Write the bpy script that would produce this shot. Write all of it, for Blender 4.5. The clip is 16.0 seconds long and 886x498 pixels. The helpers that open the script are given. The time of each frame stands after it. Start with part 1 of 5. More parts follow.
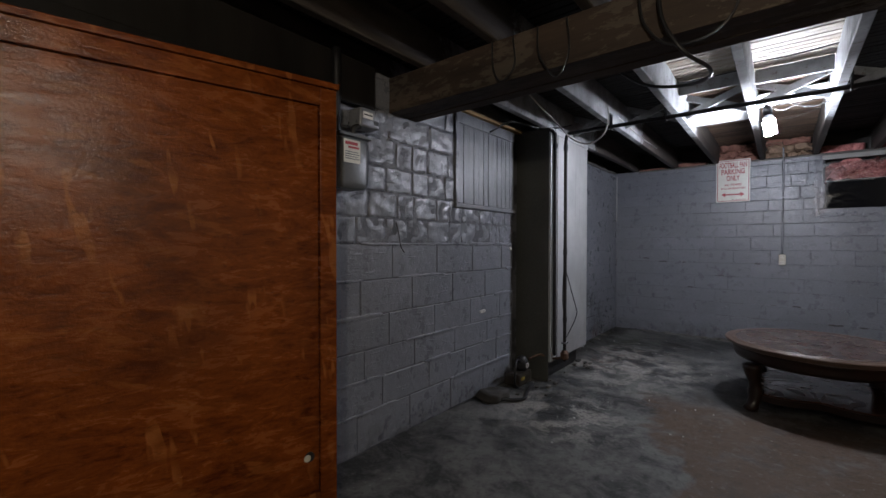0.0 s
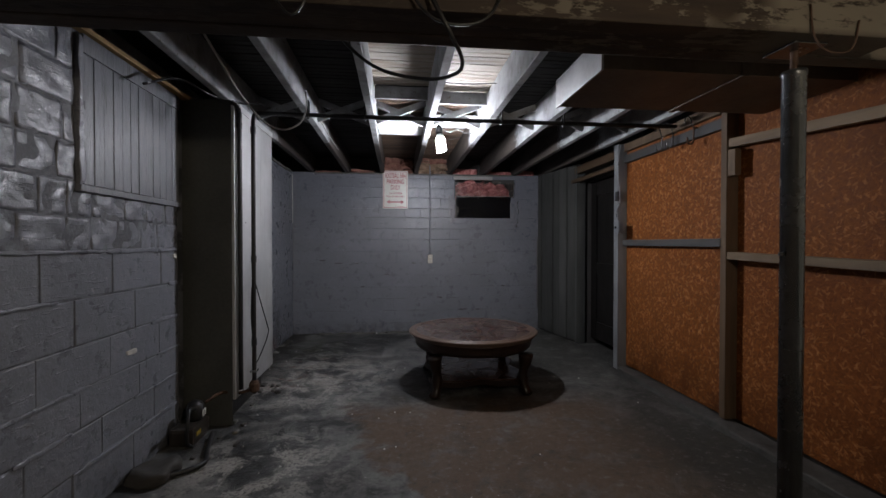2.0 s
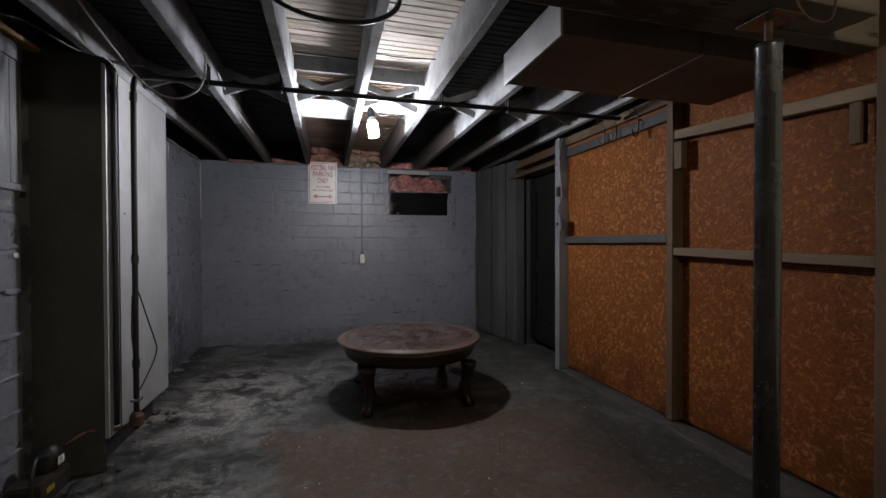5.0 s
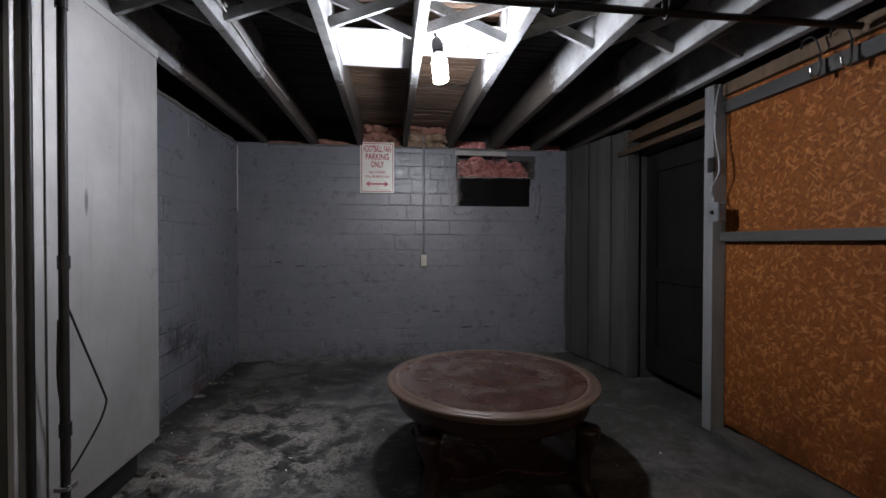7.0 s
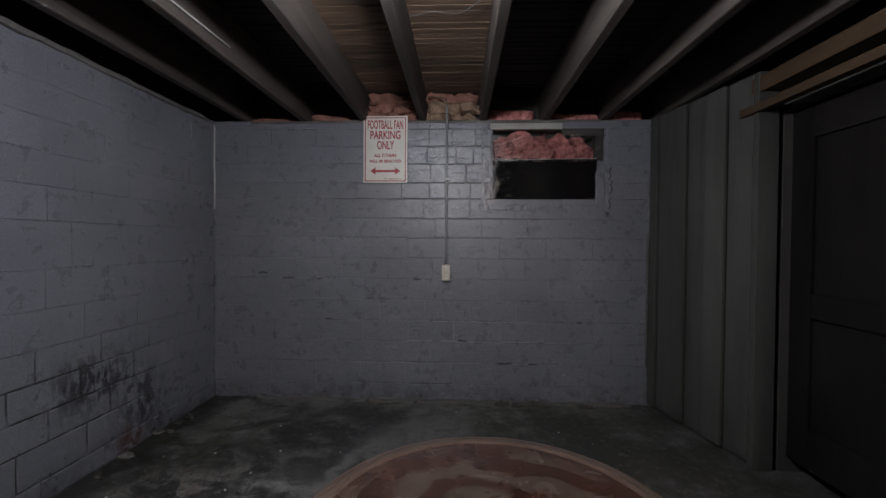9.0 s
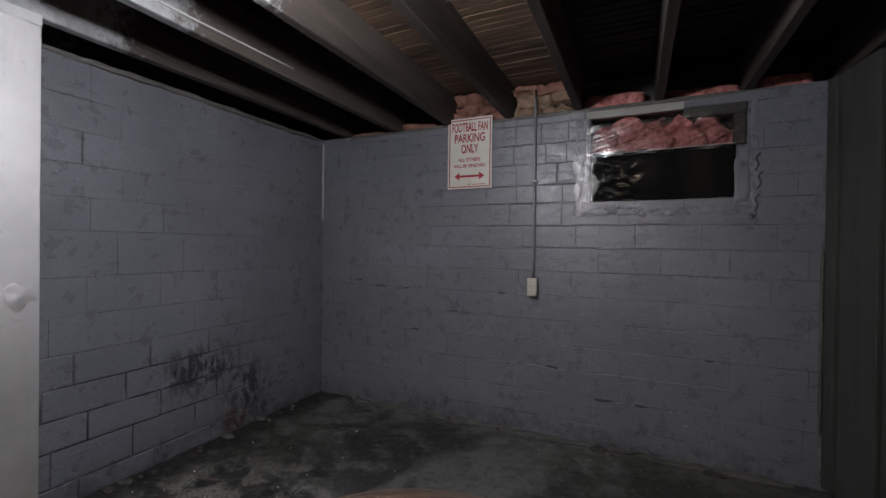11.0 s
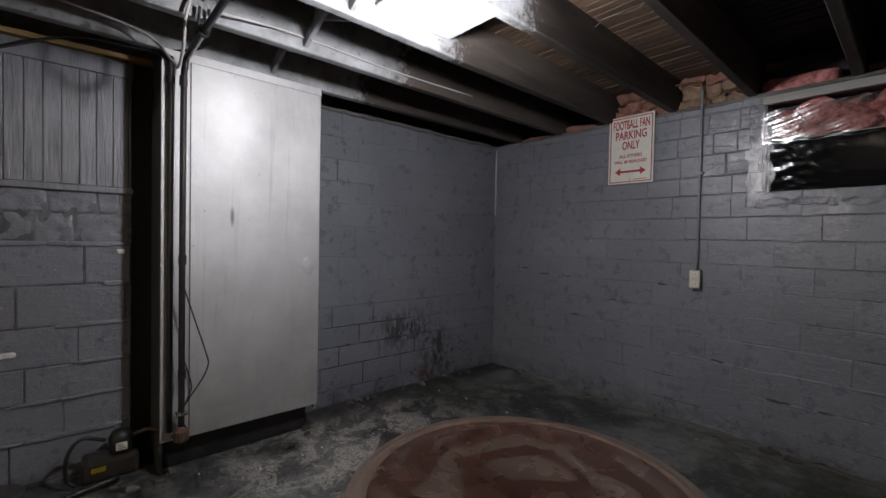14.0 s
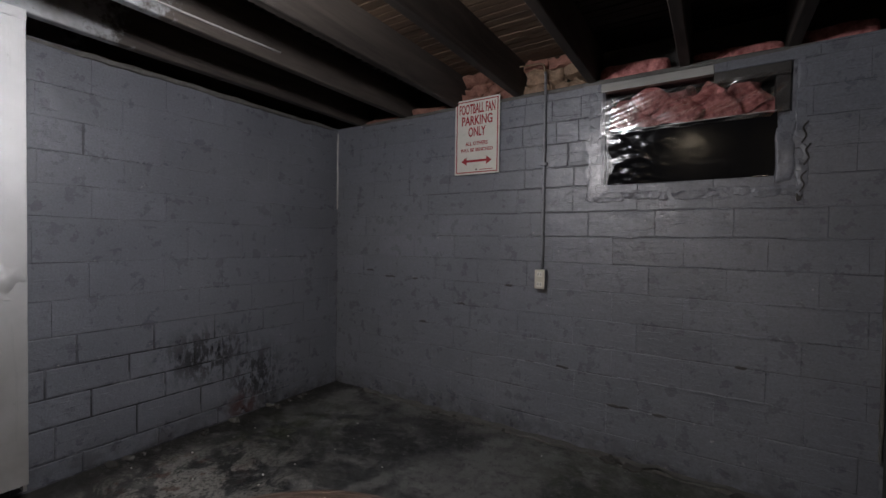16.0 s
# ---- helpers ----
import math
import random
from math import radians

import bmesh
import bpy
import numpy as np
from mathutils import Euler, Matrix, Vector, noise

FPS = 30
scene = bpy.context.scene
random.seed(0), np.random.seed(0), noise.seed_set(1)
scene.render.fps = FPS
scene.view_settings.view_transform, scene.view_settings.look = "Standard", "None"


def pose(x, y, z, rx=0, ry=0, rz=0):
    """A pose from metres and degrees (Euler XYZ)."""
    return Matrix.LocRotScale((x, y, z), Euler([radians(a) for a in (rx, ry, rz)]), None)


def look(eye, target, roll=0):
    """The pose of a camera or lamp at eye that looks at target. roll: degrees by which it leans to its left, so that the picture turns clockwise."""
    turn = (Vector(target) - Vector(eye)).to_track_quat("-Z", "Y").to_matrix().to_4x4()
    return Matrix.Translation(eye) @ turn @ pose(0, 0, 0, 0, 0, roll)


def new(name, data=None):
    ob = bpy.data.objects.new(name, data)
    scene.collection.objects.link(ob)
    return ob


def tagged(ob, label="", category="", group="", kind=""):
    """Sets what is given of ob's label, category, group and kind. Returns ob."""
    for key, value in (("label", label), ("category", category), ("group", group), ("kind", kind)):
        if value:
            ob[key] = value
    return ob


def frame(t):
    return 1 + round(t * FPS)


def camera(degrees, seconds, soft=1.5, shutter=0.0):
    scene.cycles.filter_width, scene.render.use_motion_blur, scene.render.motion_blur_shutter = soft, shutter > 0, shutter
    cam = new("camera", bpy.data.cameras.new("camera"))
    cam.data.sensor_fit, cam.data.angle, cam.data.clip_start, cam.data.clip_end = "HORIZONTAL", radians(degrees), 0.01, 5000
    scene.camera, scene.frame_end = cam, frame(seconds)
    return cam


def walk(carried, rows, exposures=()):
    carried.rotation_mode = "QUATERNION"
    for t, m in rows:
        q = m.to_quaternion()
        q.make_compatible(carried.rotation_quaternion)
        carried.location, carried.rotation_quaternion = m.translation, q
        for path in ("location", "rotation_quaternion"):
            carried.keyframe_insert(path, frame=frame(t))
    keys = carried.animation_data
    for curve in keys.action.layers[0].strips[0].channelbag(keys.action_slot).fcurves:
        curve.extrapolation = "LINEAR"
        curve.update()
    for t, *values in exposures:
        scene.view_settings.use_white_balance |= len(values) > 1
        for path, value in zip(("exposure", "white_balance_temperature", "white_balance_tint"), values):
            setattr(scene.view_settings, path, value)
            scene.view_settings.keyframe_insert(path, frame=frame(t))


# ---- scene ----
cam = camera(93.1, 16.0)
PATH = [
    (0, (0.277, -0.039, 1.034), (-0.981, 1.516, 1.007), 0.1),
    (0.5, (0.107, 0.065, 1.066), (-0.607, 1.932, 1.028), 0.3),
    (1, (-0.009, 0.23, 1.059), (-0.301, 2.208, 1.027), 0.1),
    (1.5, (-0.053, 0.314, 1.064), (-0.14, 2.312, 1.037), -0.1),
    (2, (-0.12, 0.321, 1.062), (0.098, 2.309, 1.036), -0.0),
    (2.5, (-0.162, 0.332, 1.042), (0.229, 2.294, 1.023), -0.3),
    (3, (-0.176, 0.336, 1.043), (0.338, 2.269, 1.025), -0.3),
    (3.5, (-0.177, 0.333, 1.043), (0.412, 2.245, 1.026), -0.3),
    (6, (-0.009, 1.077, 1.032), (0.478, 3.017, 1.004), -0.1),
    (6.5, (0.002, 1.341, 1.032), (0.464, 3.286, 1.0), -0.2),
    (7, (-0.004, 1.575, 1.028), (0.235, 3.56, 1.002), 0.1),
    (7.5, (-0.023, 1.752, 1.042), (0.043, 3.75, 1.014), -0.1),
    (8, (0.086, 2.036, 1.053), (0.108, 4.036, 1.019), 0.0),
    (10.5, (0.722, 2.87, 1.121), (0.156, 4.789, 1.102), 0.7),
    (11, (0.833, 2.876, 1.109), (-0.006, 4.692, 1.097), 0.74),
    (11.5, (0.948, 2.769, 1.113), (-0.125, 4.457, 1.097), 0.89),
    (12, (1.045, 2.643, 1.082), (-0.063, 4.308, 1.064), 1.0),
    (12.5, (1.09, 2.61, 1.07), (-0.04, 4.26, 1.042), 0.9),
    (13, (1.131, 2.592, 1.083), (-0.134, 4.141, 1.044), 0.91),
    (13.5, (1.137, 2.571, 1.079), (-0.29, 3.972, 1.038), 1.03),
    (14, (1.14, 2.589, 1.082), (-0.358, 3.914, 1.036), 1.15),
    (14.5, (1.058, 2.655, 1.091), (-0.45, 3.968, 1.039), 1.04),
    (15, (1.026, 2.738, 1.077), (-0.437, 4.101, 1.023), 0.83),
    (15.5, (1.076, 2.94, 1.107), (-0.281, 4.408, 1.054), 0.74),
    (16, (1.061, 3.147, 1.082), (-0.022, 4.828, 1.039), 0.86),
]
walk(cam, [(t, look(eye, target, roll)) for t, eye, target, roll in PATH], exposures=[(0, 0.2, 6000, 10), (2, 0, 6250, 10), (3.5, 0, 6450, 10), (7, -0.05, 6350, 10), (10.5, 0, 6500, 10), (13, 0, 6550, 10), (16, -0.18, 6600, 10)])


# world: a closed cellar, next to no ambient light
world = bpy.data.worlds.new("world")
scene.world = world
world.use_nodes = True
world.node_tree.nodes["Background"].inputs[0].default_value = (0.01, 0.01, 0.012, 1)
world.node_tree.nodes["Background"].inputs[1].default_value = 0.05
BULB = Vector((0.205, 3.43, 1.795))
BULB_POWER = 800.0
REAR_BULB = Vector((0.70, -0.69, 1.80))
REAR_POWER = 1000.0


# ---- materials ----
class Nodes:
    def __init__(self, name):
        self.mat = bpy.data.materials.new(name)
        self.mat.use_nodes = True
        self.t = self.mat.node_tree
        self.p = self.t.nodes["Principled BSDF"]
        self.geo = self.t.nodes.new("ShaderNodeNewGeometry")

    def put(self, socket, v):
        if isinstance(v, bpy.types.NodeSocket):
            self.t.links.new(v, socket)
        elif isinstance(v, (tuple, list)) and len(v) == 3 and socket.type == "RGBA":
            socket.default_value = (*v, 1)
        else:
            socket.default_value = v

    def pos(self, stretch=(1, 1, 1), turn=(0, 0, 0)):
        m = self.t.nodes.new("ShaderNodeMapping")
        self.t.links.new(self.geo.outputs["Position"], m.inputs["Vector"])
        m.inputs["Scale"].default_value = stretch
        m.inputs["Rotation"].default_value = [radians(a) for a in turn]
        return m.outputs["Vector"]

    def turned(self, turn, size):
        m = self.t.nodes.new("ShaderNodeMapping")
        m.vector_type = "TEXTURE"
        self.t.links.new(self.geo.outputs["Position"], m.inputs["Vector"])
        m.inputs["Scale"].default_value = size
        m.inputs["Rotation"].default_value = [radians(a) for a in turn]
        return m.outputs["Vector"]

    def noise(self, scale, detail=5, rough=0.6, vec=None, distort=0.0):
        n = self.t.nodes.new("ShaderNodeTexNoise")
        self.t.links.new(vec if vec is not None else self.geo.outputs["Position"], n.inputs["Vector"])
        n.inputs["Scale"].default_value = scale
        n.inputs["Detail"].default_value = detail
        n.inputs["Roughness"].default_value = rough
        n.inputs["Distortion"].default_value = distort
        return n.outputs["Fac"]

    def ramp(self, fac, lo, hi, a=0.0, b=1.0):
        n = self.t.nodes.new("ShaderNodeMapRange")
        n.inputs["From Min"].default_value, n.inputs["From Max"].default_value = lo, hi
        n.inputs["To Min"].default_value, n.inputs["To Max"].default_value = a, b
        self.put(n.inputs["Value"], fac)
        return n.outputs["Result"]

    def math(self, op, a, b=0.5):
        n = self.t.nodes.new("ShaderNodeMath")
        n.operation = op
        self.put(n.inputs[0], a)
        self.put(n.inputs[1], b)
        return n.outputs[0]

    def mix(self, fac, a, b):
        n = self.t.nodes.new("ShaderNodeMix")
        n.data_type = "RGBA"
        self.put(n.inputs[0], fac)
        self.put(n.inputs[6], a)
        self.put(n.inputs[7], b)
        return n.outputs[2]

    def axis(self, i):
        n = self.t.nodes.new("ShaderNodeSeparateXYZ")
        self.t.links.new(self.geo.outputs["Position"], n.inputs[0])
        return n.outputs[i]

    def blob(self, c, r):
        """1 inside an ellipsoid round c with radii r, fading outwards."""
        m = self.t.nodes.new("ShaderNodeMapping")
        m.vector_type = "TEXTURE"
        self.t.links.new(self.geo.outputs["Position"], m.inputs["Vector"])
        m.inputs["Location"].default_value = c
        m.inputs["Scale"].default_value = r
        n = self.t.nodes.new("ShaderNodeVectorMath")
        n.operation = "LENGTH"
        self.t.links.new(m.outputs[0], n.inputs[0])
        return self.ramp(n.outputs["Value"], 1.0, 0.35)

    def chance(self):
        return self.t.nodes.new("ShaderNodeObjectInfo").outputs["Random"]

    def island(self):
        return self.geo.outputs["Random Per Island"]

    def out(self, color, rough=0.7, metal=0.0, bump=None, strength=0.3, dist=0.005, spec=0.5):
        self.put(self.p.inputs["Base Color"], color)
        self.put(self.p.inputs["Roughness"], rough)
        self.put(self.p.inputs["Metallic"], metal)
        self.put(self.p.inputs["Specular IOR Level"], spec)
        if bump is not None:
            b = self.t.nodes.new("ShaderNodeBump")
            b.inputs["Strength"].default_value = strength
            b.inputs["Distance"].default_value = dist
            self.put(b.inputs["Height"], bump)
            self.t.links.new(b.outputs[0], self.p.inputs["Normal"])
        return self.mat


def plain(name, a, b, scale=8.0, rough=0.7, metal=0.0, strength=0.3, fine=120.0, spec=0.5):
    """Two tones in large patches, fine grain in colour and relief."""
    n = Nodes(name)
    f = n.math("ADD", n.math("MULTIPLY", n.noise(scale), 0.65), n.math("MULTIPLY", n.noise(fine, 3), 0.35))
    return n.out(n.mix(n.ramp(f, 0.35, 0.65), a, b), n.ramp(n.noise(scale * 2), 0.3, 0.7, rough - 0.1, min(1, rough + 0.1)), metal,
                 n.noise(fine, 4), strength, 0.003, spec)


def wood(name, a, b, stretch, rough=0.7, strength=0.4, scale=1.0, spec=0.35):
    """Grain along the axis with the small stretch."""
    n = Nodes(name)
    g = n.noise(9 * scale, 6, 0.65, n.pos(stretch), 0.6)
    big = n.noise(2.5, 3)
    f = n.math("ADD", n.math("MULTIPLY", g, 0.8), n.math("MULTIPLY", big, 0.3))
    col = n.mix(n.ramp(f, 0.35, 0.75), a, b)
    tone = n.ramp(n.chance(), 0, 1, 0.0, 0.35)
    col = n.mix(tone, col, tuple(c * 0.55 for c in a))
    return n.out(col, rough, 0.0, g, strength, 0.004, spec)


def streaked_board(name):
    """Weathered board under grey paint, dark streaks and drips running down."""
    n = Nodes(name)
    g = n.noise(9, 6, 0.7, n.pos((1, 4.5, 0.35)), 0.3)
    d = n.noise(16, 4, 0.7, n.pos((1, 3.0, 0.5)), 0.2)
    col = n.mix(n.ramp(n.noise(6, 4), 0.3, 0.7), (0.135, 0.140, 0.158), (0.195, 0.20, 0.218))
    col = n.mix(n.ramp(g, 0.56, 0.66, 0, 0.55), col, (0.030, 0.030, 0.034))
    col = n.mix(n.ramp(d, 0.64, 0.70, 0, 0.2), col, (0.26, 0.265, 0.28))
    return n.out(col, 0.36, 0.0, n.math("SUBTRACT", d, g), 0.6, 0.006, 0.5)


def block_paint(name):
    """Dark blue-grey masonry paint over rough tile: roller texture, sheen, drips, chips and mould."""
    n = Nodes(name)
    big = n.noise(2.2, 4)
    mid = n.noise(14, 5, 0.65)
    fine = n.noise(160, 4, 0.7)
    col = n.mix(n.ramp(big, 0.3, 0.7), (0.150, 0.156, 0.183), (0.205, 0.211, 0.240))
    col = n.mix(n.ramp(n.chance(), 0, 1, 0, 0.35), col, (0.125, 0.130, 0.146))
    col = n.mix(n.ramp(mid, 0.58, 0.76, 0, 0.16), col, (0.27, 0.275, 0.29))
    # bare pale chips
    chip = n.math("MULTIPLY", n.ramp(n.noise(38, 2, 0.5), 0.735, 0.75), n.ramp(n.noise(5, 2), 0.5, 0.6))
    col = n.mix(chip, col, (0.42, 0.41, 0.40))
    # mould on the wall behind the metal chase, and rising damp at the foot of the walls
    patch = n.math("MAXIMUM", n.blob((-1.33, 4.42, 0.42), (0.3, 0.34, 0.20)), n.blob((-1.33, 4.72, 0.22), (0.3, 0.24, 0.26)))
    mould = n.math("MULTIPLY", patch, n.ramp(n.noise(17, 4, 0.7, n.pos((1, 1.6, 0.8))), 0.45, 0.54))
    col = n.mix(n.math("MULTIPLY", mould, 0.95), col, (0.012, 0.012, 0.013))
    rust = n.math("MULTIPLY", n.blob((-1.33, 4.63, 0.05), (0.3, 0.13, 0.12)), n.ramp(n.noise(22, 4), 0.42, 0.55))
    col = n.mix(rust, col, (0.075, 0.022, 0.016))
    foot = n.math("MULTIPLY", n.ramp(n.axis(2), 0.16, 0.0), n.ramp(n.noise(11, 5, 0.7), 0.42, 0.62))
    col = n.mix(n.math("MULTIPLY", foot, 0.75), col, (0.028, 0.026, 0.022))
    dirt = n.math("MULTIPLY", n.ramp(n.noise(60, 3), 0.73, 0.76), n.ramp(n.axis(2), 0.5, 0.1))
    col = n.mix(dirt, col, (0.02, 0.02, 0.02))
    scar = n.ramp(n.noise(9, 4, 0.6, n.pos((1, 1, 9)), 0.4), 0.58, 0.68)
    col = n.mix(n.math("MULTIPLY", scar, 0.12), col, (0.30, 0.305, 0.32))
    h = n.math("ADD", n.math("ADD", n.math("MULTIPLY", mid, 0.75), n.math("MULTIPLY", scar, 0.14)), n.math("MULTIPLY", fine, 0.11))
    col = n.mix(n.ramp(n.noise(130, 2, 0.6), 0.35, 0.68, 0.0, 0.42), col, (0.085, 0.088, 0.098))
    col = n.mix(n.ramp(n.noise(75, 4, 0.75, n.pos((1, 1, 1.8))), 0.50, 0.72, 0.0, 0.40), col, (0.08, 0.082, 0.09))
    return n.out(col, n.ramp(mid, 0.35, 0.65, 0.24, 0.44), 0.0, h, 0.75, 0.010, 0.6)


def joint_paint(name):
    """Mortar under the same paint, with dirt and cracks showing in ragged stretches."""
    n = Nodes(name)
    col = n.mix(n.ramp(n.noise(12), 0.35, 0.65), (0.125, 0.130, 0.148), (0.185, 0.190, 0.21))
    low = n.ramp(n.axis(2), 1.5, 0.3, -0.01, 0.05)
    crack = n.ramp(n.math("ADD", n.noise(4.5, 4, 0.7), low), 0.50, 0.58)
    damp_shade = n.math("MULTIPLY", n.blob((-1.33, 4.15, 0.33), (0.3, 1.0, 0.55)), n.ramp(n.noise(9, 4, 0.7), 0.36, 0.52, 0.25, 1.3))
    top = n.math("MULTIPLY", n.blob((0.30, 5.38, 1.45), (0.75, 0.3, 0.55)), n.ramp(n.noise(7, 3), 0.42, 0.55))
    near = n.math("MULTIPLY", n.blob((-1.33, 1.9, 0.75), (0.3, 1.5, 1.3)), n.ramp(n.noise(6, 4, 0.7), 0.44, 0.54))
    crack = n.math("MAXIMUM", n.math("MAXIMUM", crack, near), n.math("MAXIMUM", damp_shade, top))
    col = n.mix(n.math("MULTIPLY", crack, 0.75), col, (0.022, 0.022, 0.024))
    return n.out(col, 0.6, 0.0, n.noise(90, 4), 0.6, 0.004, 0.4)


def stained_plaster(name):
    """Off-white distemper, clouded, with grey specks and small scuffs."""
    n = Nodes(name)
    col = n.mix(n.ramp(n.noise(3, 5, 0.65), 0.35, 0.68), (0.86, 0.85, 0.73), (0.74, 0.73, 0.62))
    col = n.mix(n.ramp(n.noise(24, 5, 0.75, n.pos((1, 1, 0.6))), 0.58, 0.70, 0, 0.40), col, (0.46, 0.45, 0.39))
    col = n.mix(n.ramp(n.noise(70, 3, 0.6), 0.70, 0.74, 0, 0.7), col, (0.17, 0.16, 0.14))
    return n.out(col, 0.8, 0.0, n.noise(45, 5, 0.7), 0.35, 0.004, 0.3)


def concrete_floor():
    n = Nodes("cellar_concrete")
    big, mid, fine = n.noise(1.6, 5, 0.6, None, 0.4), n.noise(6, 6, 0.7, None, 0.5), n.noise(70, 5, 0.75)
    f = n.math("ADD", n.math("MULTIPLY", big, 0.6), n.math("MULTIPLY", mid, 0.5))
    col = n.mix(n.ramp(f, 0.49, 0.61), (0.027, 0.027, 0.027), (0.125, 0.122, 0.117))
    # brown earth spread round the table and towards the beam
    line = n.math("ADD", n.math("ADD", n.axis(0), n.math("MULTIPLY", n.axis(1), 0.33)), n.math("MULTIPLY", n.noise(4.0, 5, 0.6, None, 0.4), 0.7))
    brown = n.math("MULTIPLY", n.ramp(line, 0.90, 0.98), n.ramp(n.axis(0), 1.55, 1.15))
    far = n.math("ADD", n.axis(1), n.math("MULTIPLY", n.noise(3.0, 4), 0.6))
    brown = n.math("MULTIPLY", brown, n.ramp(far, 3.55, 3.25))
    brown = n.math("MULTIPLY", brown, n.ramp(n.noise(5.0, 5, 0.65, None, 0.6), 0.34, 0.50, 0.45, 1.0))
    col = n.mix(n.math("MULTIPLY", brown, 0.90), col, (0.078, 0.046, 0.025))
    # wet dark patches
    wet = n.ramp(n.noise(4.2, 5, 0.65, n.pos((1, 1.4, 1)), 0.8), 0.48, 0.56)
    zone = n.math("MAXIMUM", n.blob((-0.6, 4.1, 0), (0.95, 1.5, 1)), n.blob((-1.0, 2.5, 0), (0.7, 1.1, 1)))
    wet = n.math("MULTIPLY", wet, n.math("MULTIPLY", zone, 0.9))
    col = n.mix(wet, col, (0.022, 0.023, 0.024))
    # white salts and old paint along the damp side
    salt = n.ramp(n.noise(5.5, 6, 0.72, None, 0.7), 0.47, 0.53)
    area = n.math("MAXIMUM", n.blob((-0.75, 3.75, 0), (0.75, 0.95, 1)), n.blob((-0.75, 2.4, 0), (0.5, 0.5, 1)))
    salt = n.math("MULTIPLY", n.math("MULTIPLY", salt, area), n.ramp(fine, 0.40, 0.50))
    col = n.mix(n.math("MULTIPLY", salt, 0.75), col, (0.34, 0.32, 0.29))
    skirt = n.math("MULTIPLY", n.ramp(n.axis(1), 5.12, 5.32), n.ramp(n.noise(8, 5), 0.42, 0.58))
    col = n.mix(n.math("MULTIPLY", skirt, 0.45), col, (0.20, 0.20, 0.185))
    # green algae in the corner, reddish rust by the chase
    moss = n.math("MULTIPLY", n.blob((-1.05, 4.75, 0), (0.5, 0.55, 1)), n.ramp(n.noise(9, 5), 0.45, 0.6))
    col = n.mix(n.math("MULTIPLY", moss, 0.75), col, (0.035, 0.040, 0.020))
    red = n.math("MULTIPLY", n.blob((-0.95, 3.9, 0), (0.4, 0.6, 1)), n.ramp(n.noise(12, 4), 0.56, 0.64))
    col = n.mix(n.math("MULTIPLY", red, 0.7), col, (0.09, 0.035, 0.022))
    # brown dirt deepened with painted shade, as light falls off to the right
    soil_shade = n.math("MULTIPLY", n.math("MAXIMUM", n.blob((1.45, 4.3, 0), (1.0, 1.4, 1)), n.blob((1.75, 2.4, 0), (0.9, 1.8, 1))), n.ramp(n.noise(4, 5, 0.65), 0.36, 0.5, 0.35, 1.0))
    col = n.mix(n.math("MULTIPLY", soil_shade, 0.85), col, (0.026, 0.025, 0.020))
    slime = n.math("MULTIPLY", n.blob((0.9, 5.15, 0), (0.9, 0.45, 1)), n.ramp(n.noise(7, 5, 0.7), 0.42, 0.58))
    col = n.mix(n.math("MULTIPLY", slime, 0.7), col, (0.030, 0.034, 0.018))
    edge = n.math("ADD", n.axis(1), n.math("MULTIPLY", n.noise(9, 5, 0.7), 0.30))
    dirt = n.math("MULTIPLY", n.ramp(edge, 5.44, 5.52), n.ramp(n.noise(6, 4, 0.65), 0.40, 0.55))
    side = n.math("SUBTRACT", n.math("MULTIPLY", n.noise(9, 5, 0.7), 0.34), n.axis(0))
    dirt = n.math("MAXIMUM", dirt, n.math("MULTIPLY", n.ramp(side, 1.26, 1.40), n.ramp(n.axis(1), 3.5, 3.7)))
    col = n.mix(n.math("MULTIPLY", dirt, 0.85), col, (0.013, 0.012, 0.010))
    speck = n.ramp(n.noise(55, 2, 0.5), 0.73, 0.75)
    col = n.mix(n.math("MULTIPLY", speck, 0.7), col, (0.30, 0.29, 0.28))
    grit = n.noise(26, 5, 0.8, None, 0.3)
    col = n.mix(n.ramp(grit, 0.54, 0.64, 0, 0.6), col, (0.020, 0.019, 0.018))
    col = n.mix(n.ramp(grit, 0.44, 0.36, 0, 0.45), col, (0.17, 0.165, 0.155))
    h = n.math("ADD", n.math("MULTIPLY", mid, 0.8), n.math("MULTIPLY", fine, 0.35))
    rough = n.ramp(wet, 0, 1, 0.72, 0.32)
    return n.out(col, rough, 0.0, h, 0.8, 0.014, 0.4)


